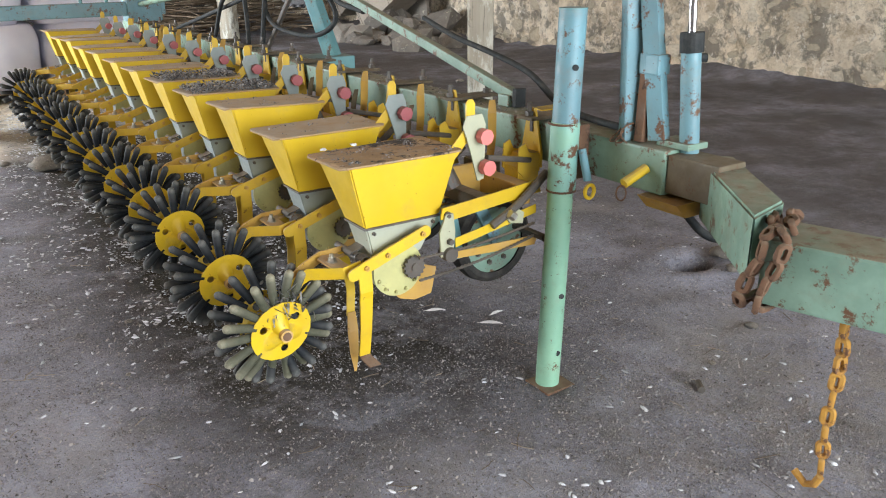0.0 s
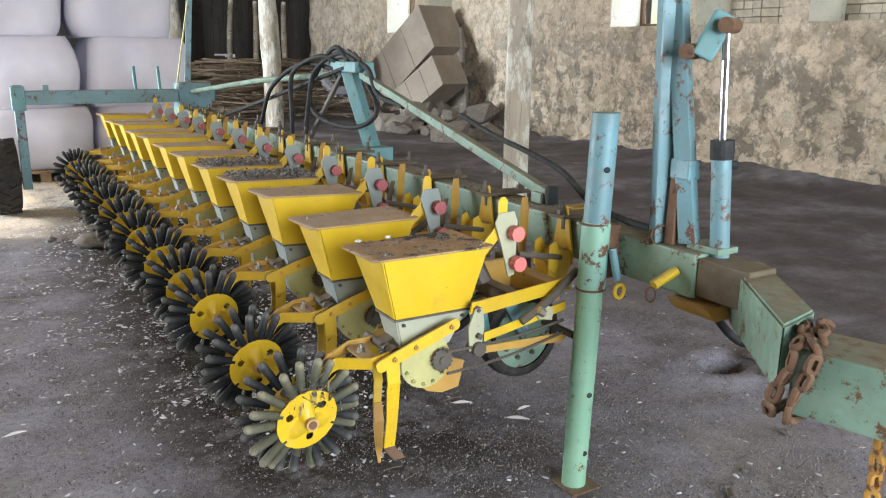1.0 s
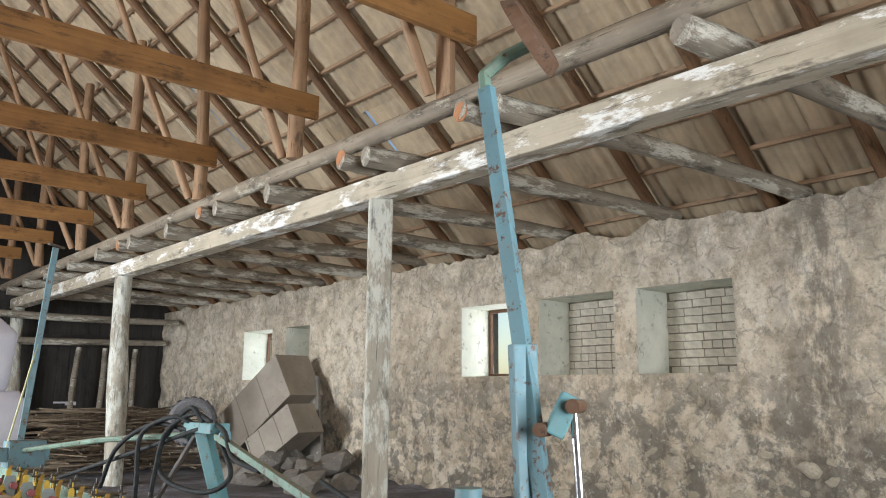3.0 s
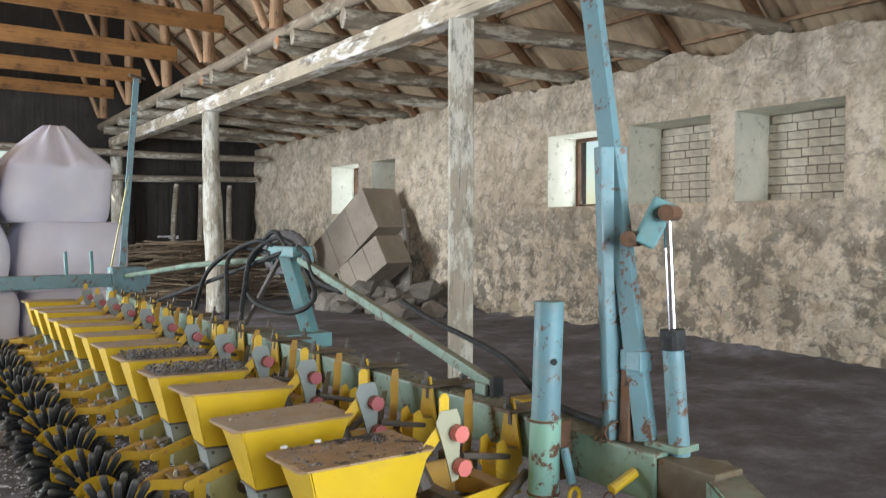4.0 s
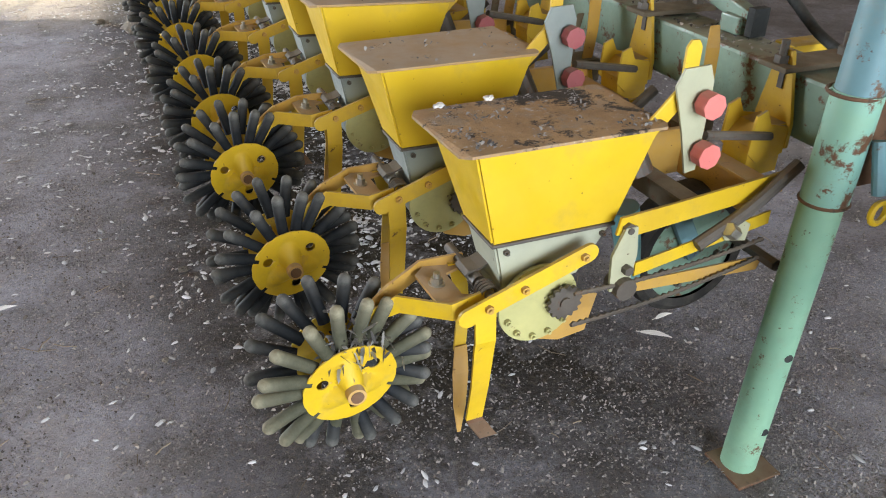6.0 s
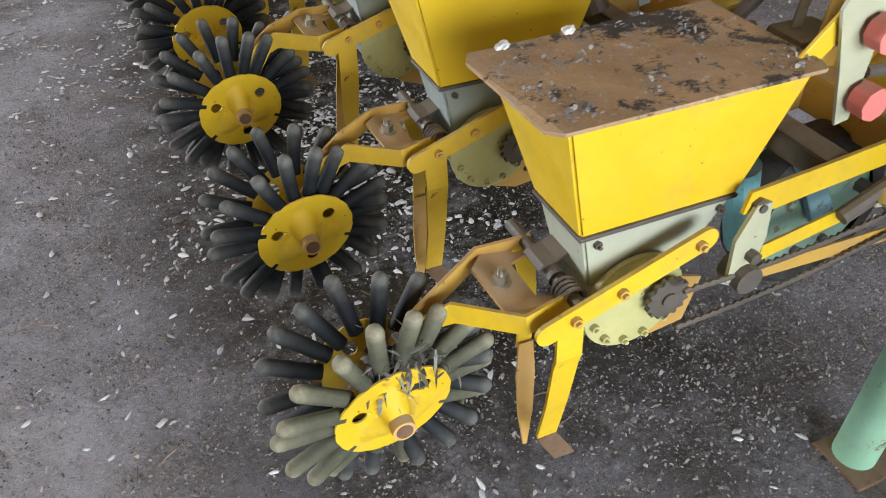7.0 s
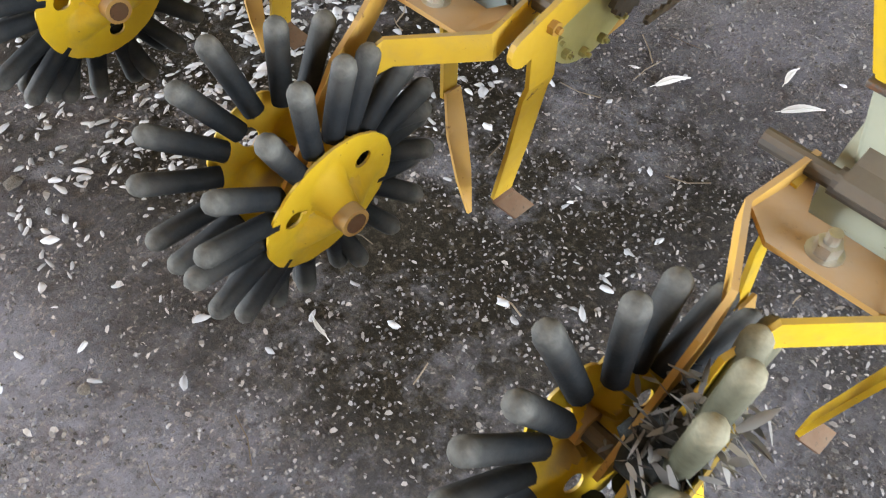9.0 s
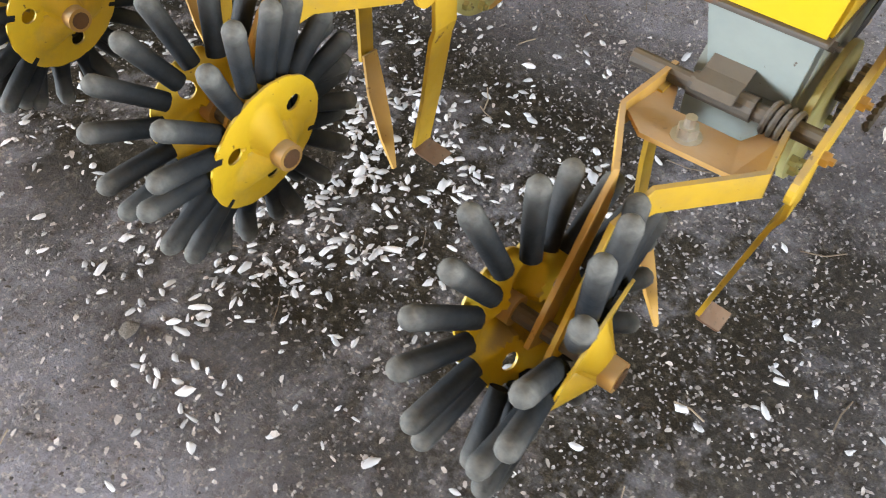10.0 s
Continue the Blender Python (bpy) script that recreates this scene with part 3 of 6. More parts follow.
def wall_face():
    """The inner face with its openings, its reveals and an uneven broken top."""
    ys = set(steps([(-7.0, 0, 0.25), (0, 10, 0.055), (10, 19, 0.12)]))
    zs = set(steps([(-0.1, 3.45, 0.055)]))
    for a, b in OPEN:
        ys |= {a, b}
    zs |= {SILL, HEAD}
    keep = {round(v, 4) for ab in OPEN for v in ab}
    ys = [v for v in sorted(ys)]
    zs = [v for v in sorted(zs)]
    ys = [v for i, v in enumerate(ys) if round(v, 4) in keep or not any(0 < abs(v - k) < 0.03 for k in keep)]
    zs = [v for v in zs if v in (SILL, HEAD) or min(abs(v - SILL), abs(v - HEAD)) > 0.03]

    def inside(y, z):
        return SILL - 1e-4 <= z <= HEAD + 1e-4 and any(a - 1e-4 <= y <= b + 1e-4 for a, b in OPEN)

    def out(y, z):
        p = Vector((0, y, z))
        near = 0.0 if inside(y, z) else 1.0
        bulge = 0.05 * noise.noise(p * 1.3) + 0.036 * noise.noise(p * 4.3) + 0.026 * noise.noise(p * 9.0) + 0.014 * noise.noise(p * 19)
        patch = 0.03 if noise.noise(p * 1.7 + Vector((5, 3, 1))) > 0.12 else 0.0
        foot = 0.10 * max(0.0, 0.5 - z)
        return EAST + near * (bulge + patch - 0.02) - foot

    bm = bmesh.new()
    grid = []
    for z in zs:
        row = []
        for y in ys:
            zz = z
            if z > TOP - 0.3:
                zz = z + (z - TOP + 0.3) / 0.3 * (0.14 * noise.noise(Vector((y * 1.6, 2, 7))) + 0.06 * noise.noise(Vector((y * 6, 2, 7))))
            row.append(bm.verts.new((out(y, z), y, zz)))
        grid.append(row)
    for j in range(len(zs) - 1):
        for i in range(len(ys) - 1):
            if not inside((ys[i] + ys[i + 1]) / 2, (zs[j] + zs[j + 1]) / 2) or not (inside(ys[i], zs[j]) and inside(ys[i + 1], zs[j + 1])):
                bm.faces.new((grid[j][i], grid[j + 1][i], grid[j + 1][i + 1], grid[j][i + 1]))
    back = [bm.verts.new((EAST + THICK, y, v.co.z)) for y, v in zip(ys, grid[-1])]
    for i in range(len(ys) - 1):
        bm.faces.new((grid[-1][i], back[i], back[i + 1], grid[-1][i + 1]))
    return bm


soften(part("wall_surface", wall_face(), PLASTER, wall_east), 60)


def reveal(y0, y1, depth):
    """The four sides of an opening, as one band with a rough surface."""
    bm = bmesh.new()
    n = 14
    loop = [(y0 + (y1 - y0) * i / n, SILL) for i in range(n)] + [(y1, SILL + (HEAD - SILL) * i / n) for i in range(n)]
    loop += [(y1 - (y1 - y0) * i / n, HEAD) for i in range(n)] + [(y0, HEAD - (HEAD - SILL) * i / n) for i in range(n)]
    rows = []
    m = 10
    cy, cz = (y0 + y1) / 2, (SILL + HEAD) / 2
    for k in range(m + 1):
        x = EAST - 0.004 + depth * k / m
        row = []
        for y, z in loop:
            j = 0.02 * noise.noise(Vector((x * 5, y * 4, z * 4))) if 0 < k else 0.0
            row.append(bm.verts.new((x, y + j * (1 if y > cy else -1), z + 0.5 * j)))
        rows.append(row)
    q = len(loop)
    for k in range(m):
        for i in range(q):
            bm.faces.new((rows[k][i], rows[k][(i + 1) % q], rows[k + 1][(i + 1) % q], rows[k + 1][i]))
    return bm


for a, b in OPEN:
    soften(part("reveal", reveal(a, b, THICK), LIMEWASH, wall_east, "limewashed deep window reveal"), 60)
# outer skin of the wall, in blocks between the openings
edges = [-7.0] + [v for ab in OPEN for v in ab] + [19.0]
for i in range(0, len(edges), 2):
    part("outer_skin", box(bmesh.new(), (EAST + THICK - 0.1, edges[i] - 0.005, SILL), (EAST + THICK, edges[i + 1] + 0.005, HEAD)), MORTAR, wall_east)
part("outer_skin", box(bmesh.new(), (EAST + THICK - 0.1, -7, -0.2), (EAST + THICK, 19, SILL - 0.002)), MORTAR, wall_east)
part("outer_skin", box(bmesh.new(), (EAST + THICK - 0.1, -7, HEAD + 0.002), (EAST + THICK, 19, TOP - 0.15)), MORTAR, wall_east)


def window(name, y0, y1, x):
    """A rusty-framed window with one mullion."""
    w = tagged(new(name), "bright unglazed window with a rusty frame", "window", kind="structure")
    bm = bmesh.new()
    for a, b, c, d in ((y0, y0 + 0.05, SILL, HEAD), (y1 - 0.05, y1, SILL, HEAD), (y0 + 0.05, y1 - 0.05, SILL, SILL + 0.05), (y0 + 0.05, y1 - 0.05, HEAD - 0.05, HEAD)):
        box(bm, (x, a, c), (x + 0.06, b, d), None, 0.004)
    part("window_frame", bm, RUST, w)
    mid = (y0 + y1) / 2
    part("mullion", box(bmesh.new(), (x + 0.005, mid - 0.02, SILL + 0.05), (x + 0.05, mid + 0.02, HEAD - 0.05), None, 0.003), RUST, w)
    return w


window("window_1", 5.95, 6.98, EAST + 0.55)
window("window_2", 12.75, 13.98, EAST + 0.55)

# three other closing walls, with a wide doorway south and another west
wall_south = tagged(new("wall_south"), "limewashed rubble gable wall with a wide doorway", "wall", kind="structure")
for lo, hi in (((-7.8, -7.6, -0.2), (-2.3, -7.0, 3.45)), ((3.6, -7.6, -0.2), (7.8, -7.0, 3.45)), ((-2.3, -7.6, 3.6), (3.6, -7.0, 3.9)), ((-7.8, -7.6, 3.45), (-2.3, -7.0, 3.9)), ((3.6, -7.6, 3.45), (7.8, -7.0, 3.9))):
    part("masonry", box(bmesh.new(), lo, hi), PLASTER, wall_south)
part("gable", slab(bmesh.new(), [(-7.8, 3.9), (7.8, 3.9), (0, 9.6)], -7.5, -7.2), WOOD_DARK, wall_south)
wall_west = tagged(new("wall_west"), "limewashed rubble wall with a wide doorway", "wall", kind="structure")
for lo, hi in (((-7.8, -7, -0.2), (-7.04, 6.2, 3.45)), ((-7.8, 11.0, -0.2), (-7.04, 19, 3.45)), ((-7.8, 6.2, 3.3), (-7.04, 11.0, 3.45))):
    part("masonry", box(bmesh.new(), lo, hi), PLASTER, wall_west)
# planks close the far end; their near-black colour stands for the dim room beyond
wall_north = tagged(new("wall_north"), "near-black plank partition standing for the dim room beyond, with gaps of daylight", "wall", kind="structure")
rp = random.Random(8)
x = -7.0
while x < 7.0:
    w = rp.uniform(0.16, 0.28)
    bottom = 1.20 if 4.35 < x < 4.85 else 0.0
    top = 2.85 if 0.75 < x < 1.45 else 3.5
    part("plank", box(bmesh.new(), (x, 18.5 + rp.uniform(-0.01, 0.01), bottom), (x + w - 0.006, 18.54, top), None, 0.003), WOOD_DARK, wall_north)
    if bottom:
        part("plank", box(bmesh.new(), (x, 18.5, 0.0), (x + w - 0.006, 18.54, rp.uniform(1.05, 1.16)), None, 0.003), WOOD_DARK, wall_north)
    x += w
for i, (zr, yr) in enumerate(((3.05, 17.2), (2.55, 17.9))):
    log("rail", (0.5, yr, zr), (6.9, yr + 0.1, zr + 0.08), 0.09, 0.075, WOOD_JOIST, wall_north, 400 + i)
for i, xr in enumerate((4.75, 5.35, 6.1)):
    log("upright", (xr, 17.9, 0.0), (xr + 0.05, 17.9, 2.46), 0.075, 0.06, WOOD_JOIST, wall_north, 410 + i, 2)
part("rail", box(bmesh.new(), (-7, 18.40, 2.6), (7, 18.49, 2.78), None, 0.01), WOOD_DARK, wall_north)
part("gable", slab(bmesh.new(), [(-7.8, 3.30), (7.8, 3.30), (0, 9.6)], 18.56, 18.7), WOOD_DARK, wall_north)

# posts, wall plate, joists
posts = [("timber_post", 3.5, -2.8, True), ("timber_post", 3.5, 4.25, True), ("timber_post", 3.52, 11.3, False), ("timber_post", 3.5, 18.0, False)]
for n, px, py, square in posts:
    if square:
        ob = stick(n, (px, py, -0.05), (px - 0.02, py - 0.03, 3.292), 0.23, 0.23, WOOD_POST, None, 2, 0.018)
        tagged(ob, "square limewashed timber post, paint flaking, beside the planter", "post", "roof posts", "structure")
    else:
        ob = log(n, (px, py, -0.05), (px, py, 3.292), 0.16, 0.14, WOOD_POST, None, 5, 2)
        tagged(ob, "round peeled log post with worn limewash", "post", "roof posts", "structure")
tagged(stick("wall_plate", (3.5, -7, 3.405), (3.5, 18.4, 3.405), 0.24, 0.225, WOOD_PLATE, None, 1, 0.02), "long hewn limewashed beam with peeling white paint", "beam", kind="structure")
joists = [(-2.6, -2.9), (-0.9, -1.2), (0.62, 0.12), (2.25, 1.79), (3.94, 3.35), (5.77, 5.01), (7.1, 6.55), (8.6, 8.15), (10.0, 9.58), (11.5, 11.26), (13.0, 12.8), (14.5, 14.3), (16.0, 15.9), (17.4, 17.3)]
for i, (ya, yb) in enumerate(joists):
    ob = log("joist", (3.08, ya, 3.62), (7.25, yb, 3.56), 0.105, 0.085, WOOD_JOIST, None, 20 + i)
    tagged(ob, "grey peeled log joist laid on the beam", "beam", "log joists", "structure")
    if i in (3, 4, 6, 8):
        ob = log("joist_end", (3.02, ya + 0.3, 3.63), (3.9, ya + 0.26, 3.62), 0.085, 0.085, WOOD_JOIST, None, 60 + i)
        tagged(ob, "short log beside a joist, its sawn end orange", "beam", "log joists", "structure")
        part("sawn_end", rod(bmesh.new(), (-0.003, 0, 0), (0.004, 0, 0), 0.082, None, 12), WOOD_CUT, ob, "orange sawn end")
tagged(log("purlin", (3.22, -7, 3.80), (3.22, 18.4, 3.80), 0.095, 0.09, WOOD_PURLIN, None, 31, 1), "long weathered round log lying on the joists", "beam", kind="structure")
tagged(log("purlin", (-3.22, -7, 3.80), (-3.22, 18.4, 3.80), 0.095, 0.09, WOOD_PURLIN, None, 32, 1), "long weathered round log lying on the joists", "beam", kind="structure")

SLOPE, EAVE_X, EAVE_Z = 0.84, 7.30, 3.52


def roof_z(x):
    return EAVE_Z + SLOPE * (EAVE_X - abs(x))


roof = tagged(new("roof"), "corrugated fibre-cement roof on battens, with small bright gaps", "roof", kind="structure")
ry = -6.4
i = 0
rr = random.Random(4)
while ry < 18.4:
    for s in (1, -1):
        j = rr.uniform(-0.05, 0.05)
        log("rafter", (s * 7.35, ry + j, roof_z(7.35) - 0.13), (0.0, ry - j, roof_z(0) - 0.13), 0.075, 0.06, WOOD_ROOF, roof, 100 + i)
        i += 1
    ry += 1.23
for s in (1, -1):
    d = 0.25
    while d < 10.9:
        bx = EAVE_X - d / math.hypot(1, SLOPE)
        stick("batten", (s * bx, -7, roof_z(bx) - 0.045), (s * bx, 18.5, roof_z(bx) - 0.045), 0.05, 0.045, WOOD_BATTEN, roof, 1, 0.003)
        d += 0.56
for k in range(9):
    uy = 0.35 + 2.45 * k - 2.45
    for s in (1, -1):
        if k == 2 and s == 1:
            stick("roof_strut", (3.12, uy + 0.05, 3.86), (3.10, uy + 0.05, roof_z(3.1) - 0.16), 0.18, 0.06, WOOD_UP, roof, 2)
        else:
            log("roof_strut", (s * 3.12, uy, 3.86), (s * 3.08, uy, roof_z(3.1) - 0.16), 0.085, 0.075, WOOD_UP, roof, 200 + k, 2)
    stick("tie_board", (-3.4, uy - 0.13, 4.45), (3.28, uy - 0.13, 4.43), 0.06, 0.26, WOOD_TIE, roof, 0)
    log("brace", (3.05, uy + 0.15, 3.9), (1.2, uy + 0.35, roof_z(1.2) - 0.2), 0.05, 0.04, WOOD_UP, roof, 300 + k, 2)


def sheet_mesh(w=1.13, ln=1.78, waves=7):
    """One corrugated sheet, lying in its own x and y, 6 mm thick."""
    bm = bmesh.new()
    n = waves * 6
    rows = []
    for z in (0.0, -0.006):
        for yy in (0, ln):
            rows.append([bm.verts.new((w * i / n, yy, z + 0.022 * math.sin(2 * math.pi * waves * i / n))) for i in range(n + 1)])
    for i in range(n):
        bm.faces.new((rows[0][i], rows[0][i + 1], rows[1][i + 1], rows[1][i]))
        bm.faces.new((rows[2][i], rows[3][i], rows[3][i + 1], rows[2][i + 1]))
        bm.faces.new((rows[0][i], rows[2][i], rows[2][i + 1], rows[0][i + 1]))
    return bm


def lay_roof():
    first = soften(part("roof_sheet", sheet_mesh(), SHEET, roof), 70)
    ang = math.degrees(math.atan(SLOPE))
    rnd = random.Random(17)
    down = Vector((1, 0, -SLOPE)).normalized()
    made = False
    for col in range(24):
        for row in range(7):
            y = -7.3 + 1.09 * col
            d = -0.25 + 1.6 * row
            jit = rnd.uniform(-0.012, 0.012)
            gap = 0.075 if (col, row) in ((13, 1), (16, 2), (11, 3), (19, 1)) else 0.0
            start = Vector((EAVE_X + 0.12, y + jit + gap, roof_z(EAVE_X + 0.12) + 0.035 + 0.012 * (row % 2))) - down * d
            m = Matrix.Translation(start) @ Matrix(((0, -down.x, -down.x * 0 + SLOPE / math.hypot(1, SLOPE), 0), (1, 0, 0, 0), (0, -down.z, 1 / math.hypot(1, SLOPE), 0), (0, 0, 0, 1)))
            if not made:
                first.matrix_local, made = m, True
            else:
                share(first, "roof_sheet", m, roof)


lay_roof()
bm = bmesh.new()
q = [bm.verts.new(p) for p in ((0.05, -7.6, roof_z(0) + 0.05), (0.05, 19, roof_z(0) + 0.05), (-8, 19, roof_z(8) + 0.05), (-8, -7.6, roof_z(8) + 0.05))]
bm.faces.new(q)
bmesh.ops.solidify(bm, geom=bm.faces[:], thickness=0.02)
part("roof_slope", bm, SHEET, roof)

# ---- the planter: one row unit ----


def capsule_plate(bm, a, b, w, y0, y1, n=8):
    """A flat bar with round ends, from a to b in x and z."""
    a, b = Vector(a), Vector(b)
    d = (b - a).normalized()
    q = Vector((-d.y, d.x))
    base = math.atan2(d.y, d.x)
    pts = [b + 0.5 * w * Vector((math.cos(base - math.pi / 2 + math.pi * i / n), math.sin(base - math.pi / 2 + math.pi * i / n))) for i in range(n + 1)]
    pts += [a + 0.5 * w * Vector((math.cos(base + math.pi / 2 + math.pi * i / n), math.sin(base + math.pi / 2 + math.pi * i / n))) for i in range(n + 1)]
    return slab(bm, [tuple(p) for p in pts], y0, y1)


def bolt(parent, x, y, z, r=0.009, out=-1, mat=None):
    """A hexagon bolt head on a plate that looks along y."""
    bm = rod(bmesh.new(), (x, y, z), (x, y + out * 0.008, z), r, None, 6)
    rod(bm, (x, y + out * 0.007, z), (x, y + out * 0.013, z), r * 0.5, None, 8)
    return part("bolt", bm, mat or STEEL, parent)


def finger_mesh(r0=0.080, r1=0.177, rad=0.0128):
    """A round-tipped rubber finger along +x, a little bent."""
    n = 5
    pts = [(r0 + (r1 - rad - r0) * i / n, 0.004 * (i / n) ** 2, 0) for i in range(n + 1)]
    rr = [rad * (0.95 + 0.07 * i / n) for i in range(n + 1)]
    for t in (0.5, 0.85, 1.0):
        pts.append((r1 - rad + rad * t, 0.004, 0))
        rr.append(max(0.003, rad * 1.02 * math.sqrt(max(0.0, 1 - t * t))))
    return sweep(bmesh.new(), pts, rr, 10)


def disc_mesh(out):
    """A pressed steel disc: a three-sided boss, three round holes, a rim notched between the fingers; in x and z, bulging along y."""
    bm = bmesh.new()
    n = 90
    radii = [0.012, 0.018, 0.026, 0.034, 0.041, 0.047, 0.052, 0.057, 0.062, 0.067, 0.072, 0.078, 0.085, 0.092]
    holes = [(0.058 * math.cos(radians(h)), 0.058 * math.sin(radians(h))) for h in (60, 180, 300)]
    size = 0.0118

    def lift(r, a):
        reach = 0.046 + 0.022 * math.cos(3 * a)
        return 0.024 * max(0.0, min(1.0, (reach - r) / (reach - 0.020)))
    rings = []
    for k, r in enumerate(radii):
        row = []
        for i in range(n):
            a = 2 * math.pi * i / n
            rr = r - ((0.0065 if out > 0 else 0.0012) * max(0.0, math.cos(18 * a)) if k == len(radii) - 1 else 0)
            x, z = rr * math.cos(a), rr * math.sin(a)
            for hx, hz in holes:
                d = math.hypot(x - hx, z - hz)
                if 0.55 * size < d < 1.35 * size:
                    x, z = hx + (x - hx) * size / d, hz + (z - hz) * size / d
            row.append(bm.verts.new((x, out * lift(rr, a), z)))
        rings.append(row)
    for k in range(len(radii) - 1):
        for i in range(n):
            q = (rings[k][i], rings[k][(i + 1) % n], rings[k + 1][(i + 1) % n], rings[k + 1][i])
            mx, mz = sum(v.co.x for v in q) / 4, sum(v.co.z for v in q) / 4
            if any(math.hypot(mx - hx, mz - hz) < 0.93 * size for hx, hz in holes):
                continue
            bm.faces.new(q)
    bm.faces.new(rings[0])
    bmesh.ops.remove_doubles(bm, verts=bm.verts[:], dist=0.0004)
    bmesh.ops.delete(bm, geom=[v for v in bm.verts if not v.link_faces], context="VERTS")
    bmesh.ops.recalc_face_normals(bm, faces=bm.faces[:])
    bmesh.ops.solidify(bm, geom=bm.faces[:], thickness=0.003)
    return bm


def tooth_wheel(bm, c, r, n, y0, y1):
    pts = []
    for i in range(n):
        for f, k in ((0.0, 0.86), (0.3, 1.0), (0.5, 1.0), (0.8, 0.86)):
            a = 2 * math.pi * (i + f) / n
            pts.append((c[0] + r * k * math.cos(a), c[1] + r * k * math.sin(a)))
    return slab(bm, pts, y0, y1)


def ribbon(bm, path, h, t):
    """A bent flat bar on edge along points: h high, t thick."""
    P = [Vector(p) for p in path]
    rings = []
    for i, p in enumerate(P):
        d = (P[min(i + 1, len(P) - 1)] - P[max(i - 1, 0)]).normalized()
        side = d.cross(Vector((0, 0, 1))).normalized()
        up = side.cross(d).normalized()
        rings.append([bm.verts.new(p + 0.5 * (a * t * side + b * h * up)) for a, b in ((-1, -1), (1, -1), (1, 1), (-1, 1))])
    for a, b in zip(rings, rings[1:]):
        for k in range(4):
            bm.faces.new((a[k], a[(k + 1) % 4], b[(k + 1) % 4], b[k]))
    bm.faces.new(rings[0])
    bm.faces.new(rings[-1])
    bmesh.ops.recalc_face_normals(bm, faces=bm.faces[:])
    return bm


def bent_plate(path, widths, t):
    """A flat strip bent along points, its width along x."""
    P = [Vector(p) for p in path]
    bm = bmesh.new()
    rings = []
    for i, p in enumerate(P):
        d = (P[min(i + 1, len(P) - 1)] - P[max(i - 1, 0)]).normalized()
        up = Vector((1, 0, 0)).cross(d).normalized()
        rings.append([bm.verts.new(p + Vector((0.5 * a * widths[i], 0, 0)) + 0.5 * b * t * up) for a, b in ((-1, -1), (1, -1), (1, 1), (-1, 1))])
    for a, b in zip(rings, rings[1:]):
        for k in range(4):
            bm.faces.new((a[k], a[(k + 1) % 4], b[(k + 1) % 4], b[k]))
    bm.faces.new(rings[0])
    bm.faces.new(rings[-1])
    bmesh.ops.recalc_face_normals(bm, faces=bm.faces[:])
    return bm


HUB = (-0.197, 0.354)


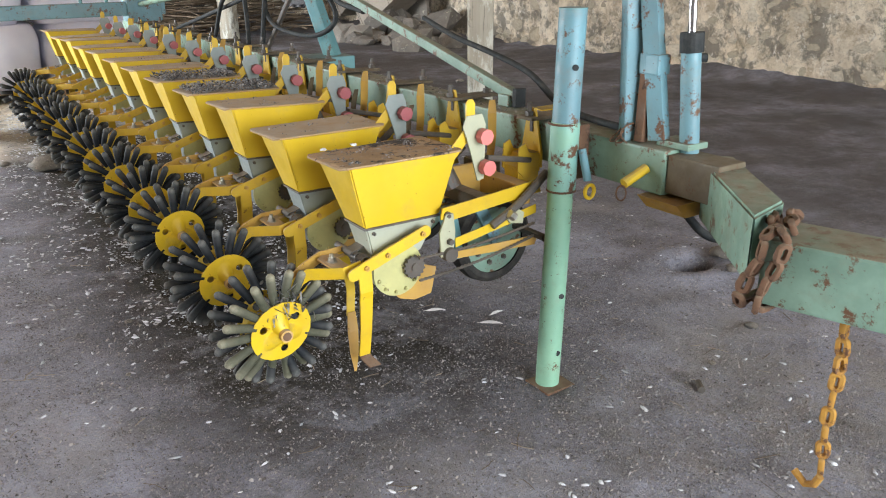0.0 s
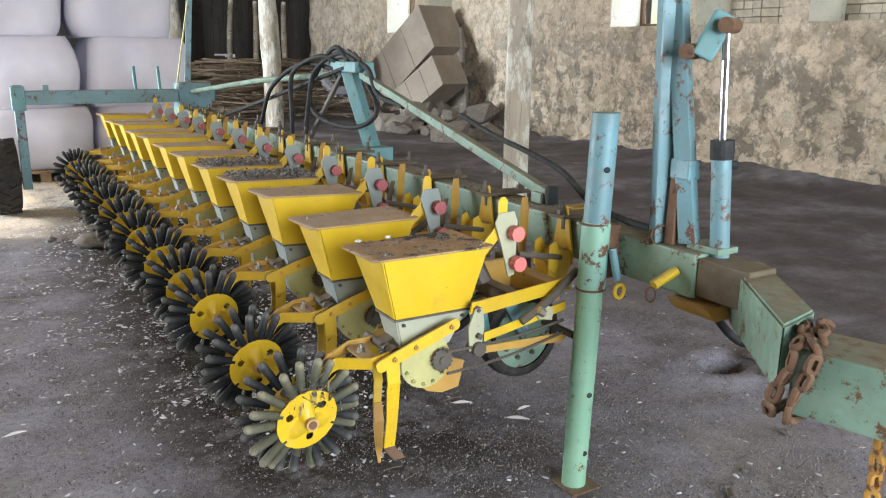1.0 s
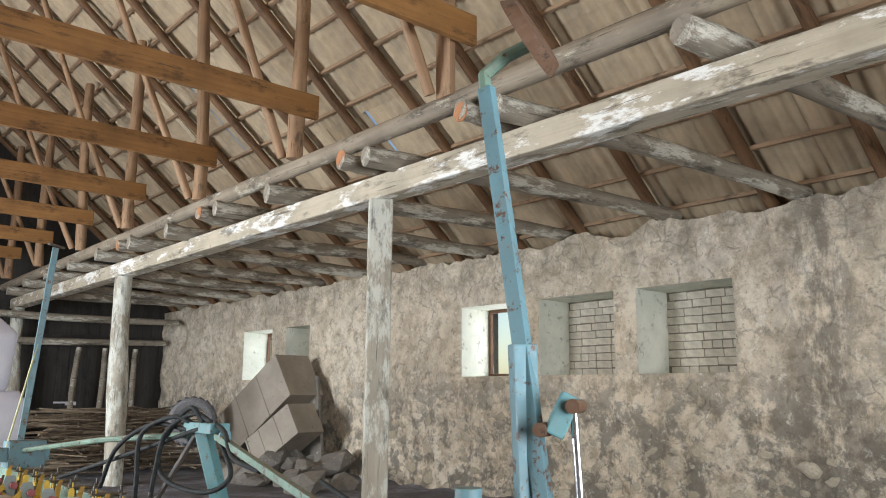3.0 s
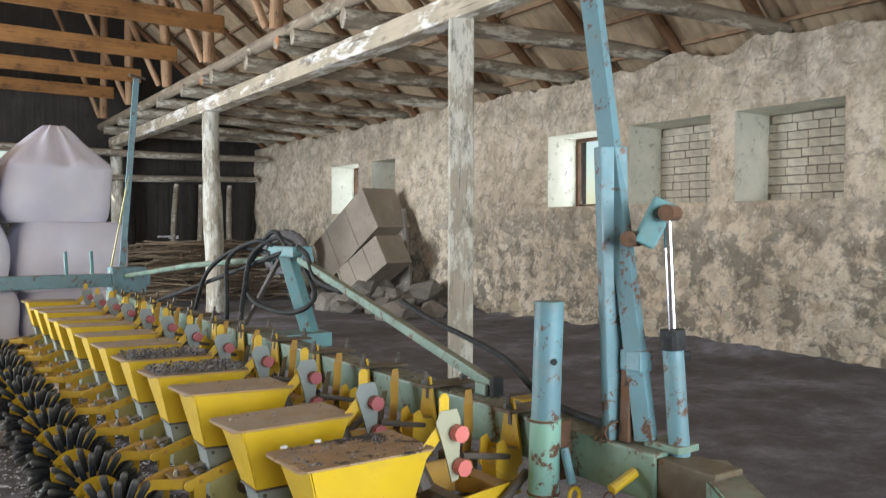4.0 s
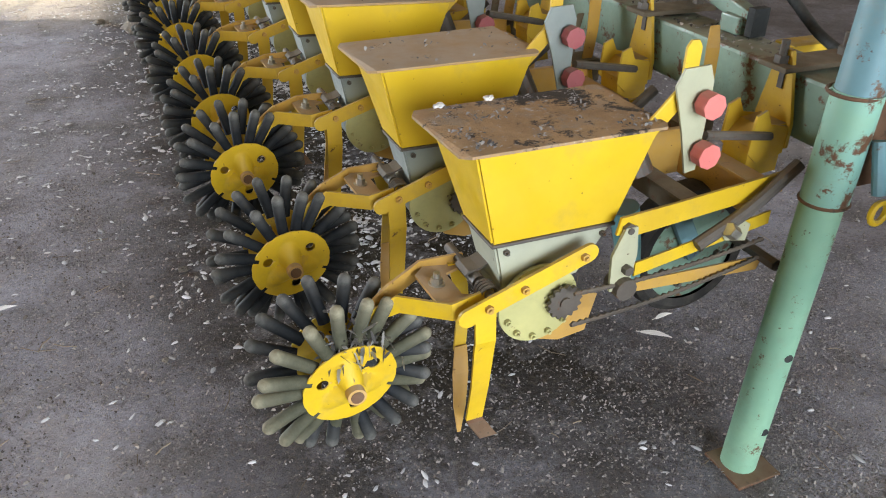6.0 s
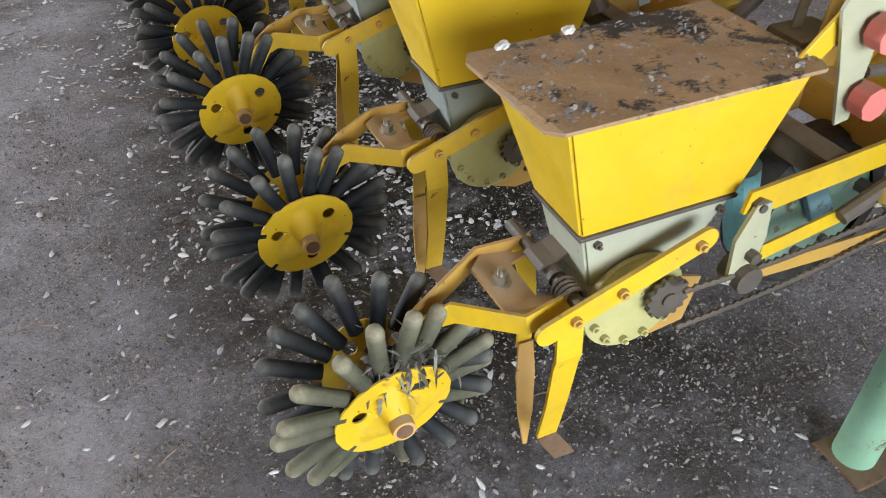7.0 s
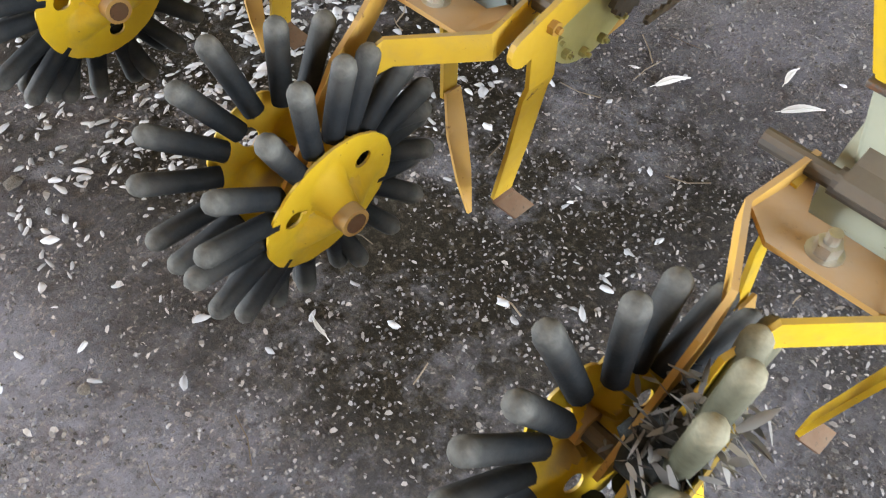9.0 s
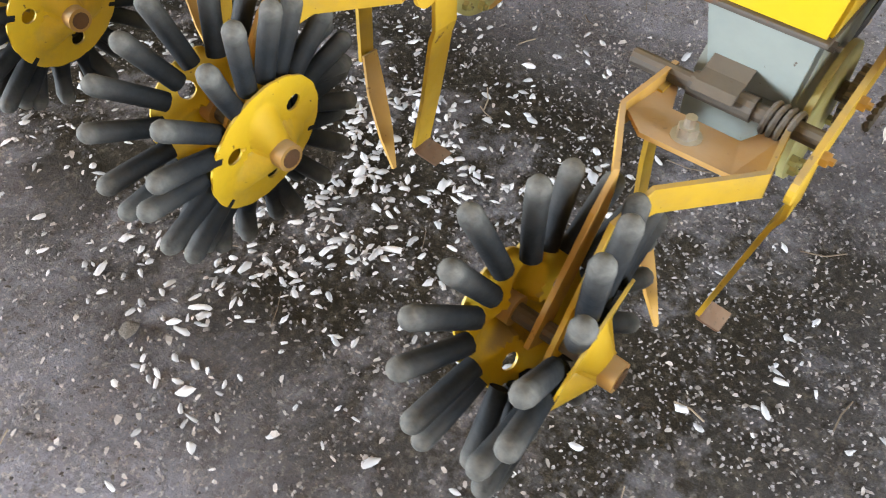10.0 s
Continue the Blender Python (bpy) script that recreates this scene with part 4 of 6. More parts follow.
def row_unit(first):
    """One seed unit; its hopper's rear near corner stands over the origin."""
    u = thing("row_unit", "yellow planter row unit with hopper and rubber-fingered closing wheel" if not first else "yellow end row unit, ivory seed box, feathers caught in its wheel", "seeder unit", "row units on the planter bar")
    paint = YELLOW if first else YELLOW_DIRTY
    # hopper, lid, seed box
    bm = tapered(bmesh.new(), (0.052, 0.298, 0.028, 0.152), (0.0, 0.346, 0.0, 0.21), 0.617, 0.803)
    bmesh.ops.bevel(bm, geom=bm.edges[:], offset=0.004, segments=2, affect="EDGES")
    hopper = soften(part("hopper", bm, HOPPER, u), 35)
    bm = bmesh.new()
    lid = [(-0.024, 0.012), (-0.012, -0.012), (0.350, -0.012), (0.360, 0.005), (0.356, 0.222), (-0.018, 0.222), (-0.030, 0.200)]
    lo = [bm.verts.new((x, y, 0.8035 + (-0.006 if x < -0.015 else 0))) for x, y in lid]
    hi = [bm.verts.new((x, y, 0.8085 + (-0.006 if x < -0.015 else 0))) for x, y in lid]
    bm.faces.new(lo[::-1])
    bm.faces.new(hi)
    for i in range(7):
        bm.faces.new((lo[i], lo[(i + 1) % 7], hi[(i + 1) % 7], hi[i]))
    part("lid", bm, LID if first else LID_PALE, hopper, "flat sheet lid, brown with dust and droppings")
    bm = tapered(bmesh.new(), (0.082, 0.238, 0.040, 0.136), (0.056, 0.296, 0.030, 0.150), 0.512, 0.6165)
    bmesh.ops.bevel(bm, geom=bm.edges[:], offset=0.004, segments=2, affect="EDGES")
    sb = soften(part("seed_box", bm, IVORY if first else GREY_SHADED, u, "pale grey-green seed box"), 35)
    part("box_flange", box(bmesh.new(), (0.050, 0.0265, 0.6105), (0.300, 0.1535, 0.6168), None, 0.002), STEEL, sb)
    bolt(u, 0.080, 0.033, 0.598, 0.006)
    bolt(u, 0.275, 0.033, 0.598, 0.006)
    # metering housing, sprocket, opener plate
    bm = rod(bmesh.new(), (0.150, 0.030, 0.478), (0.150, 0.150, 0.478), 0.074, None, 32)
    hs = soften(part("metering_housing", bm, IVORY if first else GREY_SHADED, u, "round ivory metering housing"), 40)
    bm = rod(bmesh.new(), (0.150, 0.022, 0.478), (0.150, 0.0295, 0.478), 0.081, None, 32)
    soften(part("housing_ring", bm, OLIVE, hs, "worn olive-cream flange ring"), 40)
    for a in (200, 230, 262, 290, 320):
        bolt(u, 0.150 + 0.068 * math.cos(radians(a)), 0.0215, 0.478 + 0.068 * math.sin(radians(a)), 0.0065, -1, OLIVE)
    bm = tooth_wheel(bmesh.new(), (0.196, 0.480), 0.036, 15, 0.004, 0.012)
    rod(bm, (0.196, 0.0, 0.480), (0.196, 0.024, 0.480), 0.012, None, 10)
    part("sprocket", bm, STEEL, u, "dark rusty chain sprocket")
    part("opener_plate", slab(bmesh.new(), [(0.150, 0.388), (0.175, 0.366), (0.225, 0.350), (0.285, 0.358), (0.305, 0.440), (0.25, 0.46), (0.16, 0.42)], 0.060, 0.066), OCHRE, u, "scuffed ochre soil opener plate")
    part("opener_plate", slab(bmesh.new(), [(0.15, 0.385), (0.205, 0.352), (0.245, 0.360), (0.262, 0.45), (0.19, 0.44)], 0.100, 0.106), OCHRE, u, "scuffed ochre soil opener plate")
    # side arms and their bolts
    for y0 in (-0.012,):
        arm = part("side_arm", capsule_plate(bmesh.new(), (-0.008, 0.506), (0.225, 0.588), 0.036, y0, y0 + 0.007), paint, u)
        for bx, bz in ((0.030, 0.519), (0.098, 0.543), (0.214, 0.584)):
            bolt(u, bx, y0 if y0 < 0 else y0 + 0.007, bz, 0.008, -1 if y0 < 0 else 1, OCHRE)
    bm = rod(bmesh.new(), (0.048, -0.004, 0.522), (0.048, 0.205, 0.522), 0.010, None, 12)
    pv = part("pivot_pipe", bm, STEEL, u)
    part("sleeve", rod(bmesh.new(), (0.048, 0.066, 0.522), (0.048, 0.136, 0.522), 0.0135, None, 14), STEEL, pv)
    bm = bmesh.new()
    for i in range(4):
        sweep(bm, [(0.048 + 0.016 * math.cos(a), 0.022 + 0.008 * i + 0.0013 * a, 0.522 + 0.016 * math.sin(a)) for a in (2 * math.pi * k / 12 for k in range(12))], 0.0035, 6, True)
    part("spring", bm, STEEL, u, "dark coil spring")
    part("box_bracket", slab(bmesh.new(), [(0.028, 0.530), (0.036, 0.537), (0.056, 0.540), (0.084, 0.552), (0.084, 0.549), (0.056, 0.536), (0.038, 0.533), (0.030, 0.527)], 0.084, 0.130), STEEL, u, "bent dark sheet over the pivot pipe")
    # bridge plate and the two cranked arms of the closing wheel
    bm = bmesh.new()
    top = [(-0.048, 0.140), (-0.044, 0.044), (-0.018, 0.018), (0.052, 0.028), (0.052, 0.042), (0.012, 0.060), (0.012, 0.135), (0.052, 0.150), (0.052, 0.164), (-0.018, 0.172)]
    a = [bm.verts.new((x, y, 0.504 - 0.14 * min(0, x))) for x, y in top]
    b = [bm.verts.new((x, y, 0.510 - 0.14 * min(0, x))) for x, y in top]
    bm.faces.new(a[::-1])
    bm.faces.new(b)
    for i in range(len(top)):
        j = (i + 1) % len(top)
        bm.faces.new((a[i], a[j], b[j], b[i]))
    bridge = part("bridge_plate", bm, BRIDGE, u, "dirty ochre bridge plate")
    bm = rod(bmesh.new(), (-0.020, 0.103, 0.510), (-0.020, 0.103, 0.527), 0.011, None, 6)
    rod(bm, (-0.020, 0.103, 0.527), (-0.020, 0.103, 0.538), 0.006, None, 10)
    rod(bm, (-0.020, 0.103, 0.509), (-0.020, 0.103, 0.515), 0.016, None, 14)
    part("clamp_bolt", bm, ZINC, bridge, "shiny zinc bolt")
    for s in (-1, 1):
        def Y(v):
            return 0.1 + s * v
        wide = 1.0 if s < 0 else 0.86
        path = [(0.058, Y(0.070 * wide), 0.515), (-0.026, Y(0.084 * wide), 0.508), (-0.100, Y(0.022) + 0.010, 0.498), (-0.128, Y(0.012) + 0.016, 0.476), (-0.212, Y(0.012) + 0.018, 0.340)]
        bm = ribbon(bmesh.new(), path, 0.034, 0.006)
        part("wheel_arm", bm, paint if s < 0 else OCHRE, u, "cranked yellow flat-steel arm")
    # closing wheel: two opened discs with rubber fingers
    axle = part("axle", rod(bmesh.new(), (0, 0.045, 0), (0, 0.185, 0), 0.011, None, 12), STEEL, u)
    axle.location = (HUB[0], 0, HUB[1])
    for s, yc, lean, toe in ((-1, 0.080, 9.5, 5.5), (1, 0.157, -15.5, -11.0)):
        disc = soften(part("wheel_disc", disc_mesh(s), YELLOW, u, "scuffed yellow wheel disc with three holes"), 30)
        turn = pose(0, 0, 0, lean, 0, toe) @ pose(0, 0, 0, 0, 20 if s < 0 else 55, 0)
        disc.matrix_local = pose(HUB[0], yc, HUB[1]) @ turn
        # the bearing tube lies level, across the tilted disc
        bm = rod(bmesh.new(), (0, s * 0.006, 0), (0, s * 0.044, 0), 0.0185, 0.0175, 20)
        soften(part("hub", bm, BRIDGE, disc, "worn bearing hub"), 40).matrix_local = turn.inverted()
        part("bore", rod(bmesh.new(), (0, s * 0.0435, 0), (0, s * 0.0455, 0), 0.0125, None, 14), RUST, disc, "rusty bearing bore").matrix_local = turn.inverted()
        mat = FINGER_OLD if first and s < 0 else FINGER
        f0 = None
        rnd = random.Random(3 + s)
        for i in range(18):
            m = pose(0, -s * 0.009, 0, 0, 20 * i + rnd.uniform(-2.5, 2.5), 0) @ pose(0, 0, 0, rnd.uniform(0, 360), 0, s * -3 + rnd.uniform(-4, 4))
            if f0 is None:
                f0 = soften(part("rubber_finger", finger_mesh(), mat, disc, "muddy grey-green rubber finger" if mat is FINGER_OLD else "black rubber finger, grey with dust"), 60)
                f0.matrix_local = m
            else:
                share(f0, "rubber_finger", m, disc)
    # covering tines: a broad bent one with a bare foot, and a curved one with a pointed blade
    tine = part("tine", bent_plate([(0.026, -0.0075, 0.512), (0.029, -0.0075, 0.446), (0.031, 0.000, 0.425), (0.035, 0.017, 0.325), (0.034, 0.033, 0.232)], [0.040, 0.040, 0.040, 0.036, 0.034], 0.006), paint, u, "bent yellow covering tine")
    part("tine_foot", bent_plate([(0.034, 0.033, 0.2315), (0.038, 0.030, 0.222), (0.054, 0.006, 0.200)], [0.034, 0.036, 0.036], 0.005), RUST, tine, "bare rusty tine foot")
    tine2 = part("tine", bent_plate([(0.040, 0.158, 0.515), (0.058, 0.166, 0.455), (0.066, 0.168, 0.385), (0.056, 0.158, 0.305)], [0.030, 0.029, 0.027, 0.025], 0.006), paint, u, "curved yellow covering tine")
    part("tine_blade", bent_plate([(0.056, 0.151, 0.318), (0.050, 0.135, 0.262), (0.036, 0.104, 0.205), (0.024, 0.078, 0.160)], [0.026, 0.034, 0.026, 0.006], 0.005), OCHRE, tine2, "worn pointed covering blade")
    # chassis, parallel links, cross pieces
    for y0 in (-0.010, 0.212):
        bm = slab(bmesh.new(), [(0.278, 0.612), (0.285, 0.645), (0.40, 0.654), (0.640, 0.676), (0.650, 0.635), (0.40, 0.612), (0.32, 0.604)], y0, y0 + 0.006)
        part("chassis_rail", bm, paint, u)
    part("cross_piece", box(bmesh.new(), (0.415, -0.003, 0.615), (0.46, 0.211, 0.655), None, 0.006), INSERT, u)
    part("cross_piece", box(bmesh.new(), (0.565, -0.003, 0.60), (0.615, 0.211, 0.668), None, 0.006), OCHRE, u)
    part("back_web", box(bmesh.new(), (0.30, 0.195, 0.60), (0.62, 0.2105, 0.70), None, 0.004), OCHRE, u)
    bolt(u, 0.300, -0.010, 0.622, 0.013)
    bolt(u, 0.62, -0.010, 0.655, 0.010)
    bm = slab(bmesh.new(), [(0.272, 0.500), (0.268, 0.575), (0.290, 0.628), (0.315, 0.628), (0.322, 0.57), (0.312, 0.50)], -0.020, -0.0135)
    part("link_plate", bm, PLATE, u)
    bm = rod(bmesh.new(), (0.300, -0.034, 0.505), (0.300, 0.01, 0.505), 0.022, None, 14)
    rod(bm, (0.300, -0.034, 0.545), (0.300, -0.015, 0.545), 0.010, None, 6)
    part("chain_tensioner", bm, STEEL, u)
    part("chain_guard", slab(bmesh.new(), [(0.325, 0.548), (0.325, 0.520), (0.47, 0.545), (0.628, 0.572), (0.628, 0.600), (0.47, 0.572)], -0.016, -0.012), paint, u)
    part("chain_guard", slab(bmesh.new(), [(0.325, 0.505), (0.330, 0.483), (0.628, 0.466), (0.640, 0.496)], -0.014, -0.010), OCHRE, u)
    bm = bmesh.new()
    for z0, z1 in ((0.514, 0.542), (0.446, 0.500)):
        pts = [(0.196 + (0.62 - 0.196) * k / 60, -0.021 + 0.002 * (k % 2), z0 + (z1 - z0) * k / 60 - 0.012 * math.sin(math.pi * k / 60)) for k in range(61)]
        sweep(bm, pts, [0.0055 if k % 2 else 0.0035 for k in range(61)], 6)
    part("drive_chain", bm, STEEL, u, "greasy roller chain")
    bm = sweep(bmesh.new(), curve([(0.45, -0.026, 0.565), (0.55, -0.03, 0.62), (0.655, -0.03, 0.70)], 6), 0.013, 10)
    sp = part("down_pressure_spring", bm, STEEL, u)
    part("spring_nut", rod(bmesh.new(), (0.50, -0.046, 0.60), (0.52, -0.046, 0.585), 0.014, None, 6), ZINC, u)
    part("end_plate", slab(bmesh.new(), [(0.52, 0.56), (0.50, 0.59), (0.535, 0.61), (0.575, 0.585), (0.57, 0.55)], -0.024, -0.020), PLATE, u)
    # gauge wheel under the chassis
    bm = bmesh.new()
    R, W = 0.147, 0.034
    prof = [(0.110, -W), (0.128, -W * 1.1), (0.142, -W * 0.8), (0.147, 0), (0.142, W * 0.8), (0.128, W * 1.1), (0.110, W)]
    n = 36
    rows = [[bm.verts.new((0.545 + r * math.cos(a), 0.115 + y, 0.470 + r * math.sin(a))) for r, y in prof] for a in (2 * math.pi * i / n for i in range(n))]
    for i in range(n):
        for k in range(len(prof) - 1):
            bm.faces.new((rows[i][k], rows[i][k + 1], rows[(i + 1) % n][k + 1], rows[(i + 1) % n][k]))
    gw = soften(part("gauge_wheel", bm, TYRE, u, "black rubber gauge wheel tyre"), 40)
    bm = rod(bmesh.new(), (0.545, 0.090, 0.470), (0.545, 0.140, 0.470), 0.112, None, 28)
    soften(part("rim", bm, GREEN, gw, "pale green wheel rim"), 40)
    for a in (210, 255, 300, 345):
        bolt(u, 0.545 + 0.075 * math.cos(radians(a)), 0.0895, 0.470 + 0.075 * math.sin(radians(a)), 0.009)
    part("hub_arm", bar(bmesh.new(), (0.545, 0.075, 0.470), (0.46, 0.075, 0.62), 0.016, 0.04), BLUE, u, "blue wheel arm")
    part("seed_tube", rod(bmesh.new(), (0.37, 0.1, 0.60), (0.41, 0.1, 0.44), 0.03, 0.024, 12), CRANK, u)
    # plate with the red adjusting knobs, its strut and tab
    part("knob_plate", slab(bmesh.new(), [(0.374, 0.866), (0.388, 0.896), (0.440, 0.898), (0.452, 0.868), (0.450, 0.79), (0.446, 0.704), (0.424, 0.700), (0.402, 0.78)], 0.012, 0.017), PLATE if first else GREY_SHADED, u, "pale adjusting plate")
    part("tab", slab(bmesh.new(), [(0.388, 0.88), (0.388, 0.930), (0.396, 0.942), (0.410, 0.942), (0.418, 0.930), (0.418, 0.88)], 0.0175, 0.023), paint, u)
    for kx, kz in ((0.434, 0.835), (0.444, 0.742)):
        bm = bmesh.new()
        pts = []
        for i in range(48):
            a = 2 * math.pi * i / 48
            r = 0.0225 + 0.0007 * math.cos(8 * a)
            pts.append((kx + r * math.cos(a), kz + r * math.sin(a)))
        slab(bm, pts, -0.022, 0.004)
        rod(bm, (kx, 0.004, kz), (kx, 0.012, kz), 0.012, None, 12)
        soften(part("knob", bm, PINK if first else PINK_DULL, u, "faded red plastic knob"), 35)
    part("strut", bar(bmesh.new(), (0.325, 0.026, 0.770), (0.415, 0.026, 0.862), 0.006, 0.034), paint, u)
    part("pipe", rod(bmesh.new(), (0.40, 0.11, 0.66), (0.36, 0.16, 0.79), 0.030, 0.026, 14), STEEL, u)
    part("link_rod", rod(bmesh.new(), (0.47, 0.03, 0.76), (0.66, 0.06, 0.72), 0.009, None, 8), STEEL, u)
    # clamp on the tool bar
    bm = bmesh.new()
    pl = [(0.055, 0.69), (0.150, 0.69), (0.150, 0.74), (0.130, 0.84), (0.120, 0.875), (0.090, 0.875), (0.080, 0.84), (0.055, 0.74)]
    a = [bm.verts.new((0.700, y, z)) for y, z in pl]
    b = [bm.verts.new((0.708, y, z)) for y, z in pl]
    bm.faces.new(a)
    bm.faces.new(b[::-1])
    for i in range(8):
        bm.faces.new((a[i], b[i], b[(i + 1) % 8], a[(i + 1) % 8]))
    bmesh.ops.recalc_face_normals(bm, faces=bm.faces[:])
    clamp = part("clamp_bracket", bm, YELLOW_DIRTY, u)
    part("slot", box(bmesh.new(), (0.6965, 0.095, 0.80), (0.6995, 0.108, 0.835)), STEEL, clamp)
    part("clamp_foot", slab(bmesh.new(), [(0.620, 0.655), (0.618, 0.70), (0.650, 0.735), (0.70, 0.74), (0.70, 0.64), (0.645, 0.635)], 0.065, 0.135), YELLOW_DIRTY, u)
    for y0 in (0.058, 0.136):
        part("clamp_cheek", slab(bmesh.new(), [(0.612, 0.690), (0.618, 0.765), (0.640, 0.775), (0.655, 0.745), (0.70, 0.735), (0.70, 0.68), (0.64, 0.665)], y0, y0 + 0.006), YELLOW_DIRTY, u)
    part("guard_strip", bent_plate([(0.655, 0.262, 0.690), (0.660, 0.258, 0.760), (0.668, 0.270, 0.835), (0.690, 0.300, 0.872)], [0.030, 0.032, 0.034, 0.024], 0.003), OCHRE, u, "bent scuffed ochre guard strip")
    part("guard_strip", bent_plate([(0.625, 0.300, 0.670), (0.630, 0.296, 0.745), (0.640, 0.288, 0.800)], [0.022, 0.024, 0.018], 0.003), INSERT, u, "bent rusty guard strip")
    part("bearing_block", box(bmesh.new(), (0.590, 0.245, 0.628), (0.690, 0.330, 0.690), None, 0.010), INSERT, u, "grimy bearing block")
    part("clamp_top", box(bmesh.new(), (0.672, 0.07, 0.838), (0.882, 0.145, 0.849), None, 0.003), INSERT, u, "rusty brown clamp strip")
    for bx in (0.696, 0.858):
        bm = rod(bmesh.new(), (bx, 0.108, 0.845), (bx, 0.108, 0.892), 0.008, None, 8)
        rod(bm, (bx, 0.108, 0.849), (bx, 0.108, 0.864), 0.015, None, 6)
        part("stud", bm, STEEL, u)
    return u


unit_a = row_unit(True)
unit_b = row_unit(False)
unit_b.matrix_basis = pose(0, 0.45, 0)
jit = random.Random(11)
units = [unit_a, unit_b]
for k in range(2, 12):
    tilt = 2.1 if k == 2 else 1.2 + jit.uniform(-0.8, 0.8)
    units.append(copy_thing(unit_b, pose(jit.uniform(-0.004, 0.004), 0.45 * k, 0) @ pose(0.72, 0, 0.77) @ pose(0, 0, 0, 0, tilt, 0) @ pose(-0.72, 0, -0.77)))

# ---- the planter's frame ----
fr = thing("planter_frame", "pale green steel tool bar of the planter with chipped paint", "frame")
part("tool_bar", box(bmesh.new(), (0.718, -0.43, 0.708), (0.842, 5.75, 0.832), None, 0.008), GREEN, fr)
part("bar_insert", box(bmesh.new(), (0.728, -0.60, 0.716), (0.834, -0.4305, 0.822), None, 0.006), INSERT, fr, "bare brown steel insert")
part("drive_shaft", rod(bmesh.new(), (0.63, -0.06, 0.50), (0.63, 5.45, 0.50), 0.013, None, 6), STEEL, fr, "greasy hexagonal drive shaft")
bm = bmesh.new()
q = [(0.775, -0.515), (0.86, -0.46), (0.905, -0.51), (0.65, -0.84), (0.495, -0.875)]
for z0, z1 in ((0.655, 0.808),):
    a = [bm.verts.new((x, y, z0)) for x, y in q]
    b = [bm.verts.new((x, y, z1)) for x, y in q]
    bm.faces.new(a[::-1])
    bm.faces.new(b)
    for i in range(5):
        bm.faces.new((a[i], a[(i + 1) % 5], b[(i + 1) % 5], b[i]))
bmesh.ops.recalc_face_normals(bm, faces=bm.faces[:])
bmesh.ops.bevel(bm, geom=bm.edges[:], offset=0.006, segments=2, affect="EDGES")
part("knee", bm, GREEN, fr)
part("drawbar", box(bmesh.new(), (-0.08, -2.3, -0.075), (0.08, 0.0, 0.07), pose(0.562, -0.885, 0.703, 0, 0, 17), 0.008), GREEN, fr, "pale green square drawbar, paint worn to rust on its edges")
part("gusset", slab(bmesh.new(), [(0.70, 0.70), (0.84, 0.70), (0.80, 0.66), (0.74, 0.66)], -0.50, -0.36), OCHRE, fr)
bm = rod(bmesh.new(), (0.715, -0.372, 0.775), (0.64, -0.365, 0.742), 0.014, None, 12)
pin = part("bar_pin", bm, YELLOW, fr, "yellow locking pin")
part("pin_ring", sweep(bmesh.new(), [(0.635 + 0.003 * math.sin(a), -0.362 + 0.018 * math.cos(a), 0.715 + 0.020 * math.sin(a)) for a in (2 * math.pi * k / 16 for k in range(16))], 0.0025, 6, True), RUST, pin)
# bracket for the brace, and the brace tubes to the tower
part("brace_bracket", box(bmesh.new(), (0.785, 0.335, 0.833), (0.842, 0.395, 0.872), None, 0.004), GREEN, fr)
part("brace", bar(bmesh.new(), (0.813, 0.325, 0.868), (1.04, 2.36, 1.215), 0.034, 0.038, 0.005), GREEN, fr, "pale green square brace tube")
part("brace_end", box(bmesh.new(), (0.792, 0.300, 0.836), (0.834, 0.3215, 0.898), None, 0.002), RUBBER, fr)
part("brace", sweep(bmesh.new(), [(1.05, 2.62, 1.215), (0.95, 4.0, 1.12), (0.80, 5.45, 0.97)], 0.020, 8), GREEN, fr, "thin pale green brace tube")
tower = part("tower", bar(bmesh.new(), (1.14, 2.42, 0.76), (1.05, 2.56, 1.24), 0.075, 0.075, 0.006), CRANK, fr, "dull blue hitch tower")
part("tower_foot", box(bmesh.new(), (0.842, 2.32, 0.72), (1.22, 2.55, 0.80), None, 0.006), CRANK, tower)
part("tower_leg", bar(bmesh.new(), (0.90, 2.85, 0.80), (1.03, 2.60, 1.22), 0.03, 0.02, 0.004), STEEL, tower)
part("tower_head", box(bmesh.new(), (0.99, 2.34, 1.225), (1.11, 2.72, 1.285), None, 0.008), CRANK, tower)
for y in (2.28, 2.70):
    bm = capsule_plate(bmesh.new(), (1.05, 1.22), (1.05, 1.19), 0.07, y - 0.006, y + 0.006)
    part("lug", bm, BLUE, tower)


def hose(name, ctrl, r, label):
    ob = soften(part(name, sweep(bmesh.new(), curve(ctrl, 10), r, 8), RUBBER), 60)
    return tagged(ob, label, "hose", "hydraulic hoses")


